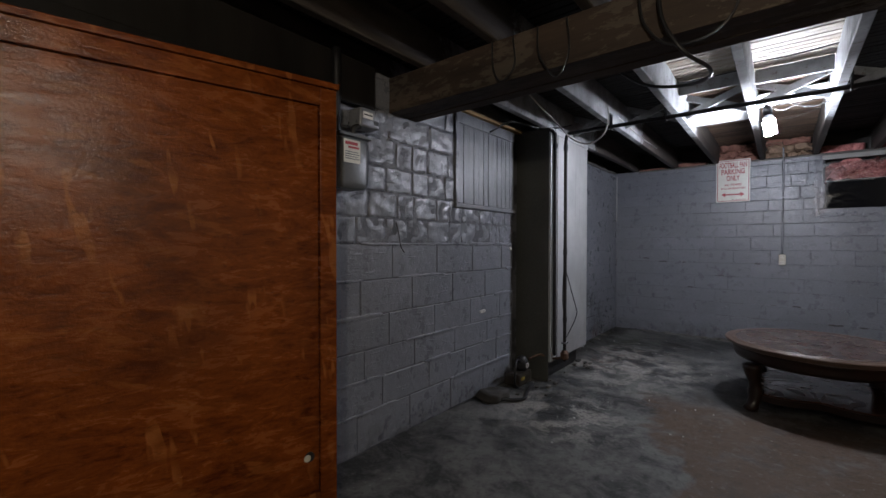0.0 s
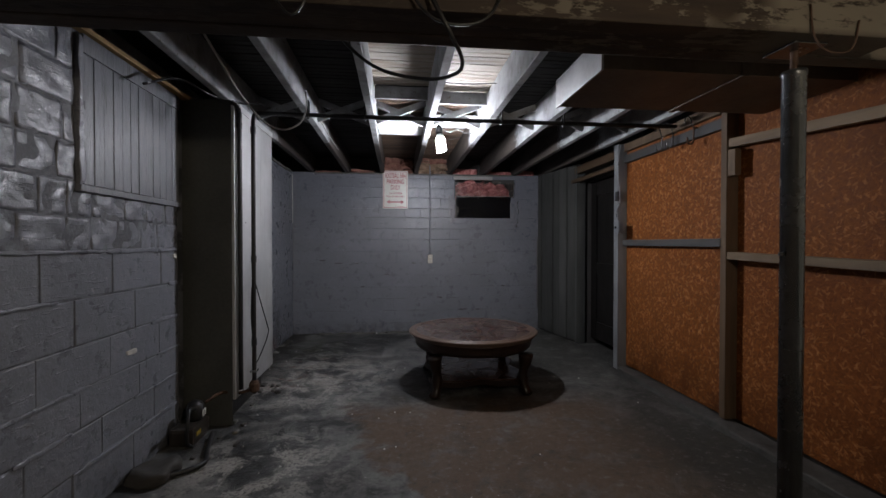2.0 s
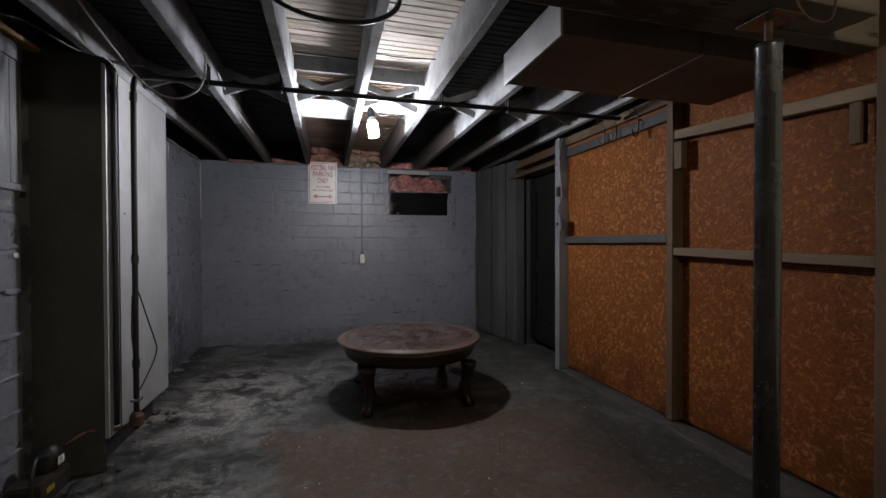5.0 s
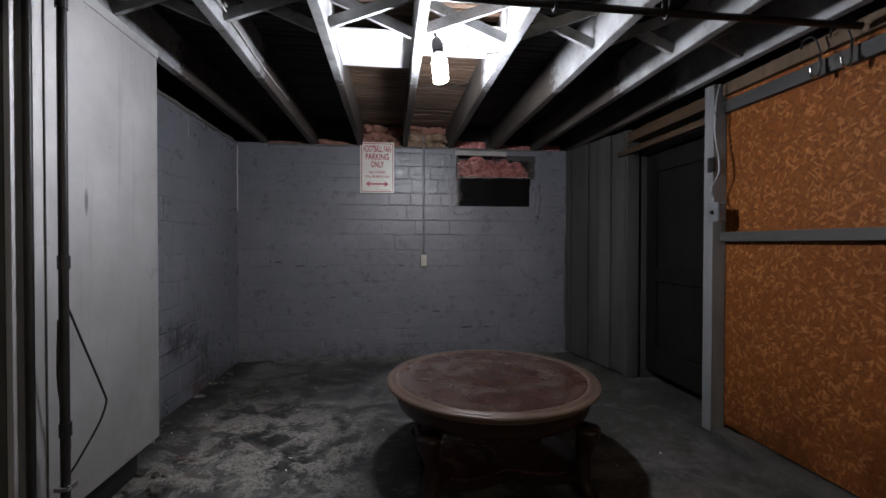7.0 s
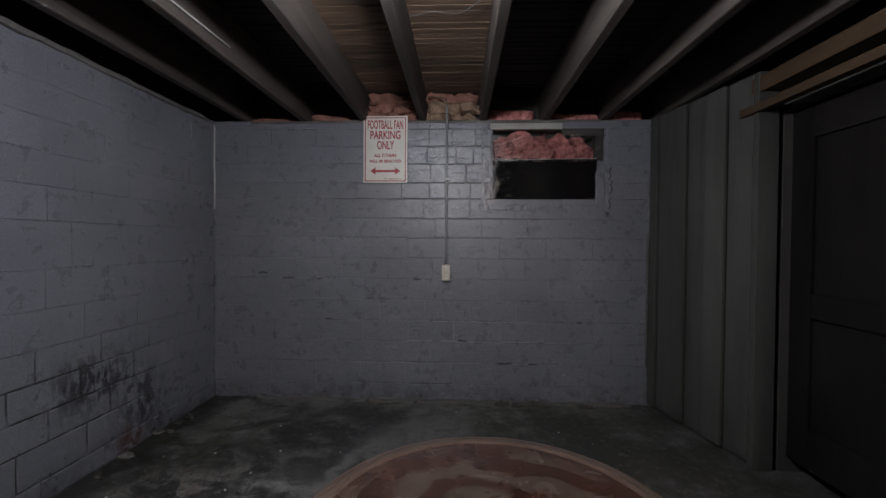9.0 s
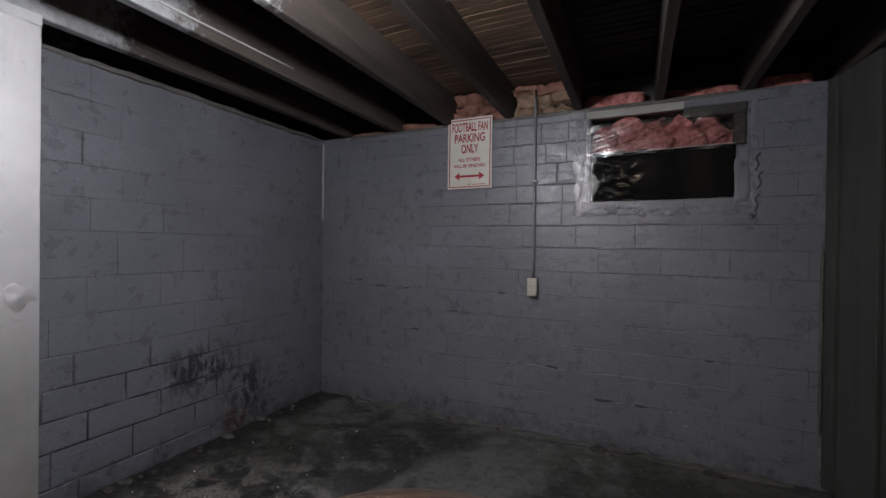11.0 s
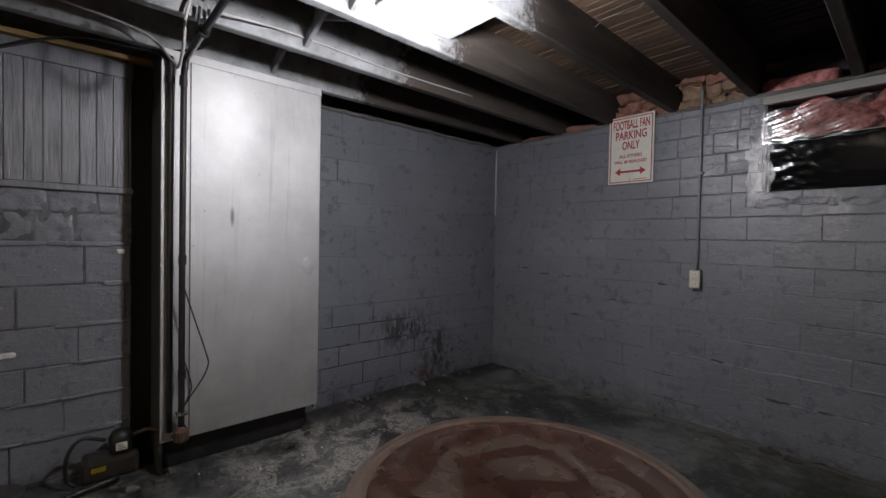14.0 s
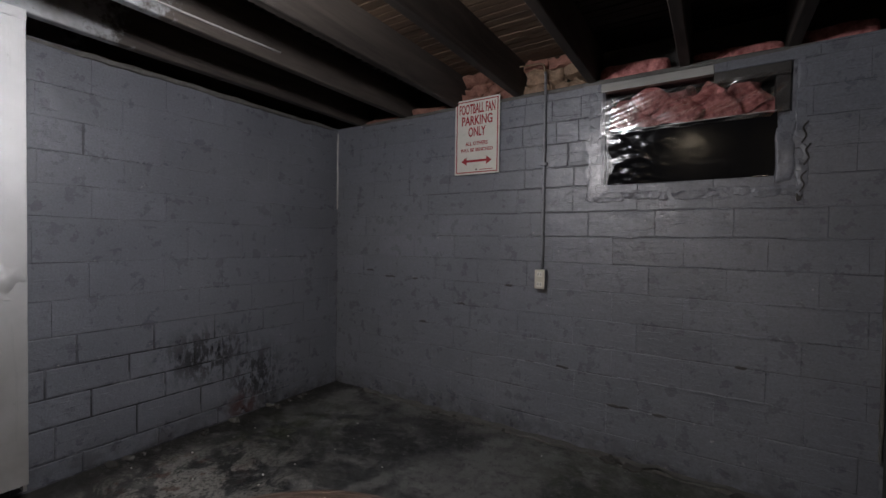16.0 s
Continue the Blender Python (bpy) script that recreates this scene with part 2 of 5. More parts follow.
def strand_board(name, dark, mid_c, light, chip=26.0, rough=0.5, long=3.5):
    """Pressed wood strands lying every way, each with its own tone."""
    n = Nodes(name)
    cells = []
    for turn in ((15, 0, 0), (68, 0, 0), (-50, 0, 0)):
        v = n.t.nodes.new("ShaderNodeTexVoronoi")
        n.t.links.new(n.turned(turn, (1.0, 1.0, long)), v.inputs["Vector"])
        v.inputs["Scale"].default_value = chip
        sep = n.t.nodes.new("ShaderNodeSeparateColor")
        n.t.links.new(v.outputs["Color"], sep.inputs[0])
        cells.append(sep.outputs[0])
    pick = n.ramp(n.noise(chip * 0.45, 1, 0.3), 0.46, 0.54)
    f = n.math("ADD", n.math("MULTIPLY", cells[0], pick), n.math("MULTIPLY", cells[1], n.math("SUBTRACT", 1.0, pick)))
    f = n.math("ADD", n.math("MULTIPLY", f, 0.65), n.math("MULTIPLY", cells[2], 0.35))
    col = n.mix(n.ramp(f, 0.05, 0.95), dark, mid_c)
    for c in cells:
        col = n.mix(n.ramp(c, 0.92, 0.95, 0, 0.32), col, light)
    col = n.mix(n.ramp(n.noise(2.5, 4), 0.40, 0.75, 0, 0.45), col, dark)
    # board painted darker near the floor, where the light drops away
    damp_shade = n.math("MULTIPLY", n.ramp(n.axis(2), 0.38, 0.05), n.ramp(n.noise(5, 5, 0.7), 0.36, 0.6))
    col = n.mix(n.math("MULTIPLY", damp_shade, 0.7), col, tuple(q * 0.4 for q in dark))
    return n.out(col, n.ramp(f, 0, 1, rough - 0.08, rough + 0.15), 0.0, n.math("ADD", f, n.noise(120, 3)), 0.35, 0.004, 0.14)


def cabinet_board():
    """Orange varnished strand board: long flowing grain, scattered pale strands, worn varnish."""
    n = Nodes("varnished_strand_board")
    flow = n.noise(4.5, 7, 0.70, n.pos((1, 0.8, 2.0), (14, 0, 0)), 0.7)
    fibre = n.noise(15, 6, 0.70, n.pos((1, 0.7, 2.4), (-9, 0, 0)), 0.8)
    f = n.math("ADD", n.math("MULTIPLY", flow, 0.55), n.math("MULTIPLY", fibre, 0.45))
    col = n.mix(n.ramp(f, 0.38, 0.60), (0.068, 0.013, 0.0018), (0.21, 0.054, 0.008))
    pale = n.noise(19, 3, 0.6, n.turned((78, 0, 0), (1, 1, 4.5)), 0.2)
    col = n.mix(n.math("MULTIPLY", n.ramp(pale, 0.57, 0.64, 0, 0.55), n.ramp(n.noise(3.5, 2), 0.40, 0.55)), col, (0.26, 0.085, 0.019))
    up = n.noise(17, 2, 0.5, n.turned((8, 0, 0), (1, 1, 4.0)), 0.1)
    col = n.mix(n.math("MULTIPLY", n.ramp(up, 0.63, 0.67, 0, 0.7), n.ramp(n.noise(4.5, 2), 0.45, 0.55)), col, (0.30, 0.105, 0.026))
    col = n.mix(n.ramp(n.noise(30, 5, 0.7, n.pos((1, 0.7, 2.0), (20, 0, 0)), 0.6), 0.58, 0.68, 0, 0.40), col, (0.022, 0.006, 0.0016))
    col = n.mix(n.ramp(n.noise(1.8, 4), 0.45, 0.70, 0, 0.5), col, (0.050, 0.012, 0.003))
    return n.out(col, n.ramp(f, 0.35, 0.65, 0.18, 0.32), 0.0, n.math("ADD", f, n.math("MULTIPLY", n.noise(90, 3), 0.2)), 0.6, 0.006, 0.20)


def painted_timber(name, along, bays=False):
    """Joists: whitewashed up to a ragged line, bare dark wood beyond it."""
    n = Nodes(name)
    g = n.noise(9, 6, 0.65, n.pos(along), 0.6)
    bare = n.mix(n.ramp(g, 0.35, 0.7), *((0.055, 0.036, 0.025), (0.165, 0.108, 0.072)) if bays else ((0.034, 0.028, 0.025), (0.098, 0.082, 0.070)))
    paint = n.mix(n.ramp(n.noise(7, 5), 0.35, 0.7), (0.34, 0.35, 0.36), (0.16, 0.16, 0.16))
    paint = n.mix(n.ramp(n.noise(26, 4, 0.7), 0.60, 0.70, 0, 0.8), paint, (0.12, 0.09, 0.07))
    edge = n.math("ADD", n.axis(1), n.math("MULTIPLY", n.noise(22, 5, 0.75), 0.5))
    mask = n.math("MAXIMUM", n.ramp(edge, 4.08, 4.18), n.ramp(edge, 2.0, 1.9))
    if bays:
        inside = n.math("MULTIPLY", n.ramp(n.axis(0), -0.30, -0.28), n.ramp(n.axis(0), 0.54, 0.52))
        # slats beyond the bulb's bays coloured near black: joist shade put into the wood
        shaded_slat = n.mix(n.ramp(g, 0.35, 0.7), (0.008, 0.007, 0.006), (0.024, 0.020, 0.017))
        bare = n.mix(inside, shaded_slat, bare)
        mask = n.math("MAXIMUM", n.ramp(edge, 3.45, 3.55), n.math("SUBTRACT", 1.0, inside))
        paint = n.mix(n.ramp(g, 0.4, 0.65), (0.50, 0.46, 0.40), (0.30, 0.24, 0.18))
    return n.out(n.mix(mask, paint, bare), 0.7, 0.0, g, 0.4, 0.004, 0.3)


def peeling_beam():
    n = Nodes("peeling_beam_paint")
    g = n.noise(8, 6, 0.65, n.pos((0.12, 1, 1)), 0.6)
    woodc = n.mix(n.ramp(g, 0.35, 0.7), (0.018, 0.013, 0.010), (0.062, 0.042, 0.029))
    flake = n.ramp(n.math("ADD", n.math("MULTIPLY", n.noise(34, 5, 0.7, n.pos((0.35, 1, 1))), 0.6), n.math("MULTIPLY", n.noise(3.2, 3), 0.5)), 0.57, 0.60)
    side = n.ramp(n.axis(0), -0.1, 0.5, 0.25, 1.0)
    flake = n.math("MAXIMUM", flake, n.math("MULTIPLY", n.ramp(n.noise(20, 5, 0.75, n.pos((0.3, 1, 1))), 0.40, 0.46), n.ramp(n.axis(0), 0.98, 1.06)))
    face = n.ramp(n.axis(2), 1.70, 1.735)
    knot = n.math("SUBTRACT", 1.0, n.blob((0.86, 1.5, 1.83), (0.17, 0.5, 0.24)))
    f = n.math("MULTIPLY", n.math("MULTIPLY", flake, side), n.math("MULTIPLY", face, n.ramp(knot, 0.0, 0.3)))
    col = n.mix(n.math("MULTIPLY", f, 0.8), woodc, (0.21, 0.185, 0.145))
    return n.out(col, 0.7, 0.0, n.math("ADD", g, n.math("MULTIPLY", f, 0.8)), 0.5, 0.006, 0.35)


def sheet_metal(name, dents=True):
    n = Nodes(name)
    cloud, fine = n.noise(3.5, 4, 0.6), n.noise(9, 6, 0.75, n.pos((1, 1, 0.18)))
    col = n.mix(n.ramp(cloud, 0.3, 0.7), (0.47, 0.47, 0.468), (0.58, 0.58, 0.577))
    col = n.mix(n.ramp(fine, 0.58, 0.78, 0, 0.5), col, (0.40, 0.39, 0.38))
    spot = n.blob((-1.06, 3.17, 1.17), (0.3, 0.012, 0.06))
    col = n.mix(n.math("MULTIPLY", spot, 0.7), col, (0.12, 0.11, 0.10))
    low = n.math("MULTIPLY", n.ramp(n.axis(2), 0.9, 0.2), n.ramp(n.noise(4, 4), 0.4, 0.7))
    col = n.mix(n.math("MULTIPLY", low, 0.5), col, (0.36, 0.34, 0.31))
    wave = n.math("ADD", n.noise(1.7, 2), n.math("MULTIPLY", n.noise(40, 3), 0.03))
    streak = n.noise(7, 5, 0.7, n.pos((1, 3.0, 0.16)), 0.3)
    col = n.mix(n.ramp(streak, 0.56, 0.72, 0, 0.45), col, (0.33, 0.325, 0.32))
    scuff = n.ramp(n.noise(32, 3, 0.7, n.pos((1, 1, 0.5))), 0.68, 0.74, 0, 0.35)
    col = n.mix(scuff, col, (0.25, 0.24, 0.23))
    return n.out(col, n.ramp(n.noise(2.6, 5, 0.65), 0.3, 0.7, 0.57, 0.72), 0.96, wave, 0.4, 0.035)


def table_wood(name, worn=True):
    """Red-brown veneer; the top has a pale worn middle with dark petals and scrolls."""
    n = Nodes(name)
    g = n.noise(9, 6, 0.6, n.pos((1, 0.25, 1), (0, 0, 25)), 1.2)
    swirl = n.noise(4.5, 3, 0.5, None, 2.2)
    col = n.mix(n.ramp(g, 0.3, 0.7), (0.026, 0.010, 0.006), (0.058, 0.022, 0.0135))
    rough = n.ramp(swirl, 0.45, 0.6, 0.16, 0.34)
    if worn:
        q = n.blob((0.460, 3.510, 0.406), (0.46, 0.46, 1))
        wave = n.math("SINE", n.math("ADD", n.math("MULTIPLY", q, 11.0), n.math("MULTIPLY", n.noise(4.2, 2, 0.4, None, 0.8), 13.0)))
        pale = n.math("MULTIPLY", n.ramp(wave, -0.35, 0.45, 0.08, 1.0), n.ramp(q, 0.06, 0.30))
        pale = n.math("MULTIPLY", pale, n.ramp(n.noise(16, 4, 0.65), 0.28, 0.60, 0.55, 1.0))
        col = n.mix(n.math("MULTIPLY", pale, 0.85), col, (0.092, 0.066, 0.051))
        scratch = n.ramp(n.noise(30, 3, 0.6, n.pos((1, 0.3, 1), (0, 0, 50))), 0.70, 0.73, 0, 0.35)
        col = n.mix(scratch, col, (0.22, 0.17, 0.13))
    return n.out(col, rough, 0.0, n.noise(60, 4), 0.06, 0.002, 0.5)


def film_plastic(name, tint, alpha):
    n = Nodes(name)
    n.put(n.p.inputs["Alpha"], alpha)
    return n.out(tint, 0.12, 0.0, n.noise(6, 2, 0.4, n.pos((1, 1, 2.2), (0, 35, 0)), 1.0), 0.03, 0.02, 0.11)


def clear_film(name, shine, rough):
    m = bpy.data.materials.new(name)
    m.use_nodes = True
    t = m.node_tree
    t.nodes.remove(t.nodes["Principled BSDF"])
    mix, see, gloss = t.nodes.new("ShaderNodeMixShader"), t.nodes.new("ShaderNodeBsdfTransparent"), t.nodes.new("ShaderNodeBsdfGlossy")
    see.inputs["Color"].default_value = (0.93, 0.90, 0.90, 1)
    gloss.inputs["Roughness"].default_value = rough
    mix.inputs[0].default_value = shine
    t.links.new(see.outputs[0], mix.inputs[1])
    t.links.new(gloss.outputs[0], mix.inputs[2])
    t.links.new(mix.outputs[0], t.nodes["Material Output"].inputs["Surface"])
    return m


def glow(name, color, power):
    m = bpy.data.materials.new(name)
    m.use_nodes = True
    p = m.node_tree.nodes["Principled BSDF"]
    p.inputs["Base Color"].default_value = (0.8, 0.8, 0.8, 1)
    p.inputs["Emission Color"].default_value = (*color, 1)
    p.inputs["Emission Strength"].default_value = power
    return m


M_BLOCK = block_paint("grey_block_paint")
M_MORTAR = joint_paint("painted_mortar")
M_FLOOR = concrete_floor()
M_KERB = plain("dusty_sill", (0.075, 0.072, 0.066), (0.135, 0.13, 0.12), 9, 0.85, 0, 0.5, 60)
M_SILL = plain("grimy_sill", (0.028, 0.026, 0.023), (0.075, 0.071, 0.064), 7, 0.85, 0, 0.8, 40)
M_OSB = strand_board("orange_strand_board", (0.120, 0.036, 0.0085), (0.235, 0.078, 0.018), (0.46, 0.22, 0.08), 110, 0.6, 2.6)
M_CAB = cabinet_board()
M_JOIST = painted_timber("whitewashed_joist", (1, 0.12, 1))
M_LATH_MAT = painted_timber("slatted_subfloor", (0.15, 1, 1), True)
M_BEAM = peeling_beam()
M_STUD = wood("bare_stud_wood", (0.065, 0.042, 0.026), (0.17, 0.115, 0.07), (1, 1, 0.12))
M_RAIL = wood("bare_rail_wood", (0.11, 0.075, 0.045), (0.26, 0.19, 0.12), (1, 0.12, 1))
M_GREYWOOD = wood("grey_painted_wood", (0.13, 0.135, 0.14), (0.25, 0.255, 0.26), (1, 1, 0.15), 0.6)
M_GREYRAIL = wood("grey_painted_rail", (0.035, 0.035, 0.036), (0.085, 0.083, 0.08), (1, 0.15, 1), 0.6)
M_PLANK = wood("grey_stained_plank", (0.036, 0.037, 0.034), (0.082, 0.083, 0.076), (1, 1, 0.1), 0.7)
M_PANEL = streaked_board("grey_painted_board")
M_YELLOW = wood("raw_pine_strip", (0.30, 0.19, 0.075), (0.50, 0.35, 0.16), (1, 0.12, 1))
M_HEADER = wood("raw_header_wood", (0.035, 0.021, 0.011), (0.095, 0.058, 0.031), (1, 0.12, 1))
M_DOOR = wood("dark_door_wood", (0.008, 0.007, 0.0065), (0.019, 0.017, 0.0155), (1, 1, 0.15), 0.6, 0.4, 1.0, 0.08)
M_METAL = sheet_metal("galvanised_sheet")
# dark version of the duct metal: the trunk's shade is in its colour
M_DUCTSHADE = plain("sooty_duct_metal", (0.10, 0.075, 0.055), (0.17, 0.13, 0.10), 5, 0.6, 0.3, 0.15, 30)
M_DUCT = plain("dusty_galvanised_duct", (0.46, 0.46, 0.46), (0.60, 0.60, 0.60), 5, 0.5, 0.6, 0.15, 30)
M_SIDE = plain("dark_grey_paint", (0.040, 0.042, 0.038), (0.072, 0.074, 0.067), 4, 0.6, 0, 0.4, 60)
M_BLACK = plain("black_pipe_iron", (0.010, 0.010, 0.011), (0.026, 0.025, 0.025), 14, 0.45, 0.3, 0.3, 160)
M_RUBBER = plain("black_cable_jacket", (0.008, 0.008, 0.009), (0.018, 0.018, 0.019), 20, 0.4, 0, 0.1, 200)
M_WIRE = plain("pale_cable_jacket", (0.32, 0.31, 0.29), (0.45, 0.44, 0.42), 12, 0.5, 0, 0.1, 200)
M_CORD = plain("grey_lamp_cord", (0.07, 0.07, 0.068), (0.11, 0.11, 0.105), 20, 0.5, 0, 0.1, 200)
M_STEEL = plain("grey_steel_post_paint", (0.10, 0.105, 0.11), (0.16, 0.165, 0.17), 5, 0.24, 0.75, 0.06, 60)
M_CHROME = plain("chromed_hook", (0.55, 0.55, 0.55), (0.7, 0.7, 0.7), 20, 0.2, 1.0, 0.05)
M_RUSTMET = plain("rusty_fitting", (0.055, 0.030, 0.020), (0.16, 0.10, 0.07), 30, 0.7, 0.5, 0.6, 150)
M_PLASTER = stained_plaster("stained_white_plaster")
M_DARK = plain("sooty_board", (0.030, 0.028, 0.026), (0.06, 0.055, 0.05), 5, 0.8)
M_PINK = plain("pink_glass_wool", (0.17, 0.036, 0.034), (0.66, 0.28, 0.26), 26, 0.95, 0, 1.0, 60)
M_BRICK = plain("salmon_brick", (0.15, 0.062, 0.045), (0.31, 0.155, 0.115), 24, 0.9, 0, 0.8, 80)
M_TAN = plain("tan_mortar_brick", (0.15, 0.10, 0.065), (0.30, 0.20, 0.135), 20, 0.9, 0, 0.8, 80)
M_BLACKFILM = film_plastic("black_plastic_sheet", (0.006, 0.006, 0.007), 1.0)
M_CLEAR = clear_film("clear_plastic_sheet", 0.28, 0.20)
M_CLING = clear_film("clinging_plastic_sheet", 0.035, 0.30)
M_LINTEL = wood("flaking_white_lintel", (0.22, 0.215, 0.20), (0.42, 0.41, 0.38), (0.12, 1, 1), 0.7, 0.8)
M_TABLE = table_wood("worn_table_veneer")
M_SHELF = table_wood("shelf_veneer", False)
M_RIM = wood("worn_table_rim", (0.095, 0.062, 0.046), (0.165, 0.115, 0.090), (0.6, 0.6, 1), 0.38, 0.15)
M_LEG = wood("dark_mahogany", (0.010, 0.005, 0.004), (0.026, 0.012, 0.008), (1, 1, 0.2), 0.35, 0.15)
M_WHITE = plain("enamel_white", (0.58, 0.56, 0.50), (0.66, 0.64, 0.58), 10, 0.35, 0, 0.05)
M_RED = plain("red_sign_ink", (0.27, 0.012, 0.018), (0.34, 0.018, 0.024), 20, 0.4, 0, 0.02)
M_IVORY = plain("ivory_plastic", (0.46, 0.43, 0.35), (0.58, 0.55, 0.46), 15, 0.4, 0, 0.05)
M_METER = plain("grey_meter_enamel", (0.10, 0.107, 0.118), (0.155, 0.163, 0.175), 6, 0.35, 0, 0.1)
M_PANEL_WHITE = plain("white_ceiling_panel", (0.66, 0.67, 0.68), (0.78, 0.79, 0.80), 6, 0.6, 0, 0.1)
M_TANK = plain("murky_tank_plastic", (0.018, 0.014, 0.011), (0.040, 0.034, 0.028), 8, 0.4, 0, 0.1)
M_YELLOWTAG = plain("yellow_tag", (0.20, 0.14, 0.012), (0.28, 0.20, 0.02), 20, 0.5)
M_BULB = glow("lit_bulb", (0.97, 0.965, 1.02), BULB_POWER)
M_REARBULB = glow("warm_lit_bulb", (1.0, 0.83, 0.62), REAR_POWER)
M_CONDUIT = plain("painted_conduit", (0.16, 0.165, 0.18), (0.24, 0.245, 0.26), 12, 0.35, 0.3, 0.05)
M_FLAKE = plain("paint_flake", (0.42, 0.41, 0.39), (0.62, 0.6, 0.57), 30, 0.8)


# ---- mesh helpers ----
def mesh_of(name, bm, mat, smooth=False):
    me = bpy.data.meshes.new(name)
    bmesh.ops.recalc_face_normals(bm, faces=bm.faces)
    bm.to_mesh(me)
    bm.free()
    me.materials.append(mat)
    if smooth:
        for p in me.polygons:
            p.use_smooth = True
    return me


def empty(name, loc, label, category, group=""):
    e = new(name)
    e.location = loc
    return tagged(e, label, category, group)


def part(name, bm, mat, parent=None, label="", smooth=False):
    ob = new(name, mesh_of(name, bm, mat, smooth))
    if parent is not None:
        ob.parent = parent
        if parent.data is None:
            ob.matrix_parent_inverse = Matrix.Translation(-parent.location)
    return tagged(ob, label)


def box(x0, x1, y0, y1, z0, z1, bevel=0.0, bm=None, m=None):
    bm = bm or bmesh.new()
    b = bmesh.new()
    r = bmesh.ops.create_cube(b, size=1)
    for v in r["verts"]:
        v.co = Vector(((x0 + x1) / 2 + v.co.x * (x1 - x0), (y0 + y1) / 2 + v.co.y * (y1 - y0), (z0 + z1) / 2 + v.co.z * (z1 - z0)))
    if bevel:
        bmesh.ops.bevel(b, geom=b.edges[:], offset=bevel, segments=2, affect="EDGES", profile=0.6)
    if m is not None:
        bmesh.ops.transform(b, matrix=m, verts=b.verts)
    return merge(bm, b)


def merge(bm, b):
    table = {v: bm.verts.new(v.co) for v in b.verts}
    for f in b.faces:
        try:
            bm.faces.new([table[v] for v in f.verts])
        except ValueError:
            pass
    b.free()
    return bm


def board(p0, p1, w, h, bevel=0.003, up=(0, 0, 1)):
    """A straight timber from p0 to p1; w across, h along up."""
    p0, p1 = Vector(p0), Vector(p1)
    d = p1 - p0
    y = d.normalized()
    x = y.cross(Vector(up)).normalized()
    z = x.cross(y)
    m = Matrix((x, y, z)).transposed().to_4x4()
    m.translation = p0
    bm = box(-w / 2, w / 2, 0, d.length, -h / 2, h / 2, bevel)
    bmesh.ops.transform(bm, matrix=m, verts=bm.verts)
    return bm


def smooth_line(pts, n=6):
    pts = [Vector(p) for p in pts]
    if len(pts) < 3:
        return pts
    e = [2 * pts[0] - pts[1], *pts, 2 * pts[-1] - pts[-2]]
    out = []
    for i in range(1, len(e) - 2):
        a, b, c, d = e[i - 1:i + 3]
        for k in range(n):
            t = k / n
            out.append(0.5 * (2 * b + (c - a) * t + (2 * a - 5 * b + 4 * c - d) * t * t + (3 * b - a - 3 * c + d) * t ** 3))
    out.append(pts[-1])
    return out


def tube(pts, r, seg=8, n=6, bm=None):
    bm = bm or bmesh.new()
    line = smooth_line(pts, n)
    rings, side = [], None
    for i, p in enumerate(line):
        d = (line[min(i + 1, len(line) - 1)] - line[max(i - 1, 0)]).normalized()
        if side is None:
            side = d.orthogonal().normalized()
        side = (side - d * side.dot(d)).normalized()
        up = d.cross(side)
        rings.append([bm.verts.new(p + r * (math.cos(a) * side + math.sin(a) * up)) for a in [2 * math.pi * k / seg for k in range(seg)]])
    for a, b in zip(rings, rings[1:]):
        for k in range(seg):
            bm.faces.new((a[k], a[(k + 1) % seg], b[(k + 1) % seg], b[k]))
    bm.faces.new(rings[0])
    bm.faces.new(rings[-1][::-1])
    return bm


def lathe(profile, centre, seg=32, bm=None):
    """profile: (radius, height) from bottom to top."""
    bm = bm or bmesh.new()
    rings = []
    for r, z in profile:
        rings.append([bm.verts.new((centre[0] + r * math.cos(2 * math.pi * k / seg), centre[1] + r * math.sin(2 * math.pi * k / seg), centre[2] + z)) for k in range(seg)])
    for a, b in zip(rings, rings[1:]):
        for k in range(seg):
            bm.faces.new((a[k], a[(k + 1) % seg], b[(k + 1) % seg], b[k]))
    bm.faces.new(rings[0][::-1])
    bm.faces.new(rings[-1])
    return bm


def lumpy(x0, x1, y0, y1, z0, z1, amp, freq, cuts=6, seed=0.0, square=5):
    """A soft uneven lump filling a box."""
    b = bmesh.new()
    bmesh.ops.create_cube(b, size=1)
    bmesh.ops.subdivide_edges(b, edges=b.edges[:], cuts=cuts, use_grid_fill=True)
    for v in b.verts:
        q = Vector((v.co.x * 2, v.co.y * 2, v.co.z * 2))
        k = max(abs(q.x), abs(q.y), abs(q.z))
        rr = (abs(q.x) ** square + abs(q.y) ** square + abs(q.z) ** square) ** (1 / square)
        q = q * (k / rr)
        p = Vector(((x0 + x1) / 2 + q.x * (x1 - x0) / 2, (y0 + y1) / 2 + q.y * (y1 - y0) / 2, (z0 + z1) / 2 + q.z * (z1 - z0) / 2))
        v.co = p + amp * noise.noise_vector(p * freq + Vector((seed, seed, seed)))
    return b


def wall_piece(name, x0, x1, y0, y1, z0, z1, mat, label):
    ob = new(name, mesh_of(name, box(x0, x1, y0, y1, z0, z1), mat))
    return tagged(ob, label, "wall", "", "structure")


def thing(name, bm, mat, label, category, group="", kind="", smooth=False):
    return tagged(new(name, mesh_of(name, bm, mat, smooth)), label, category, group, kind)


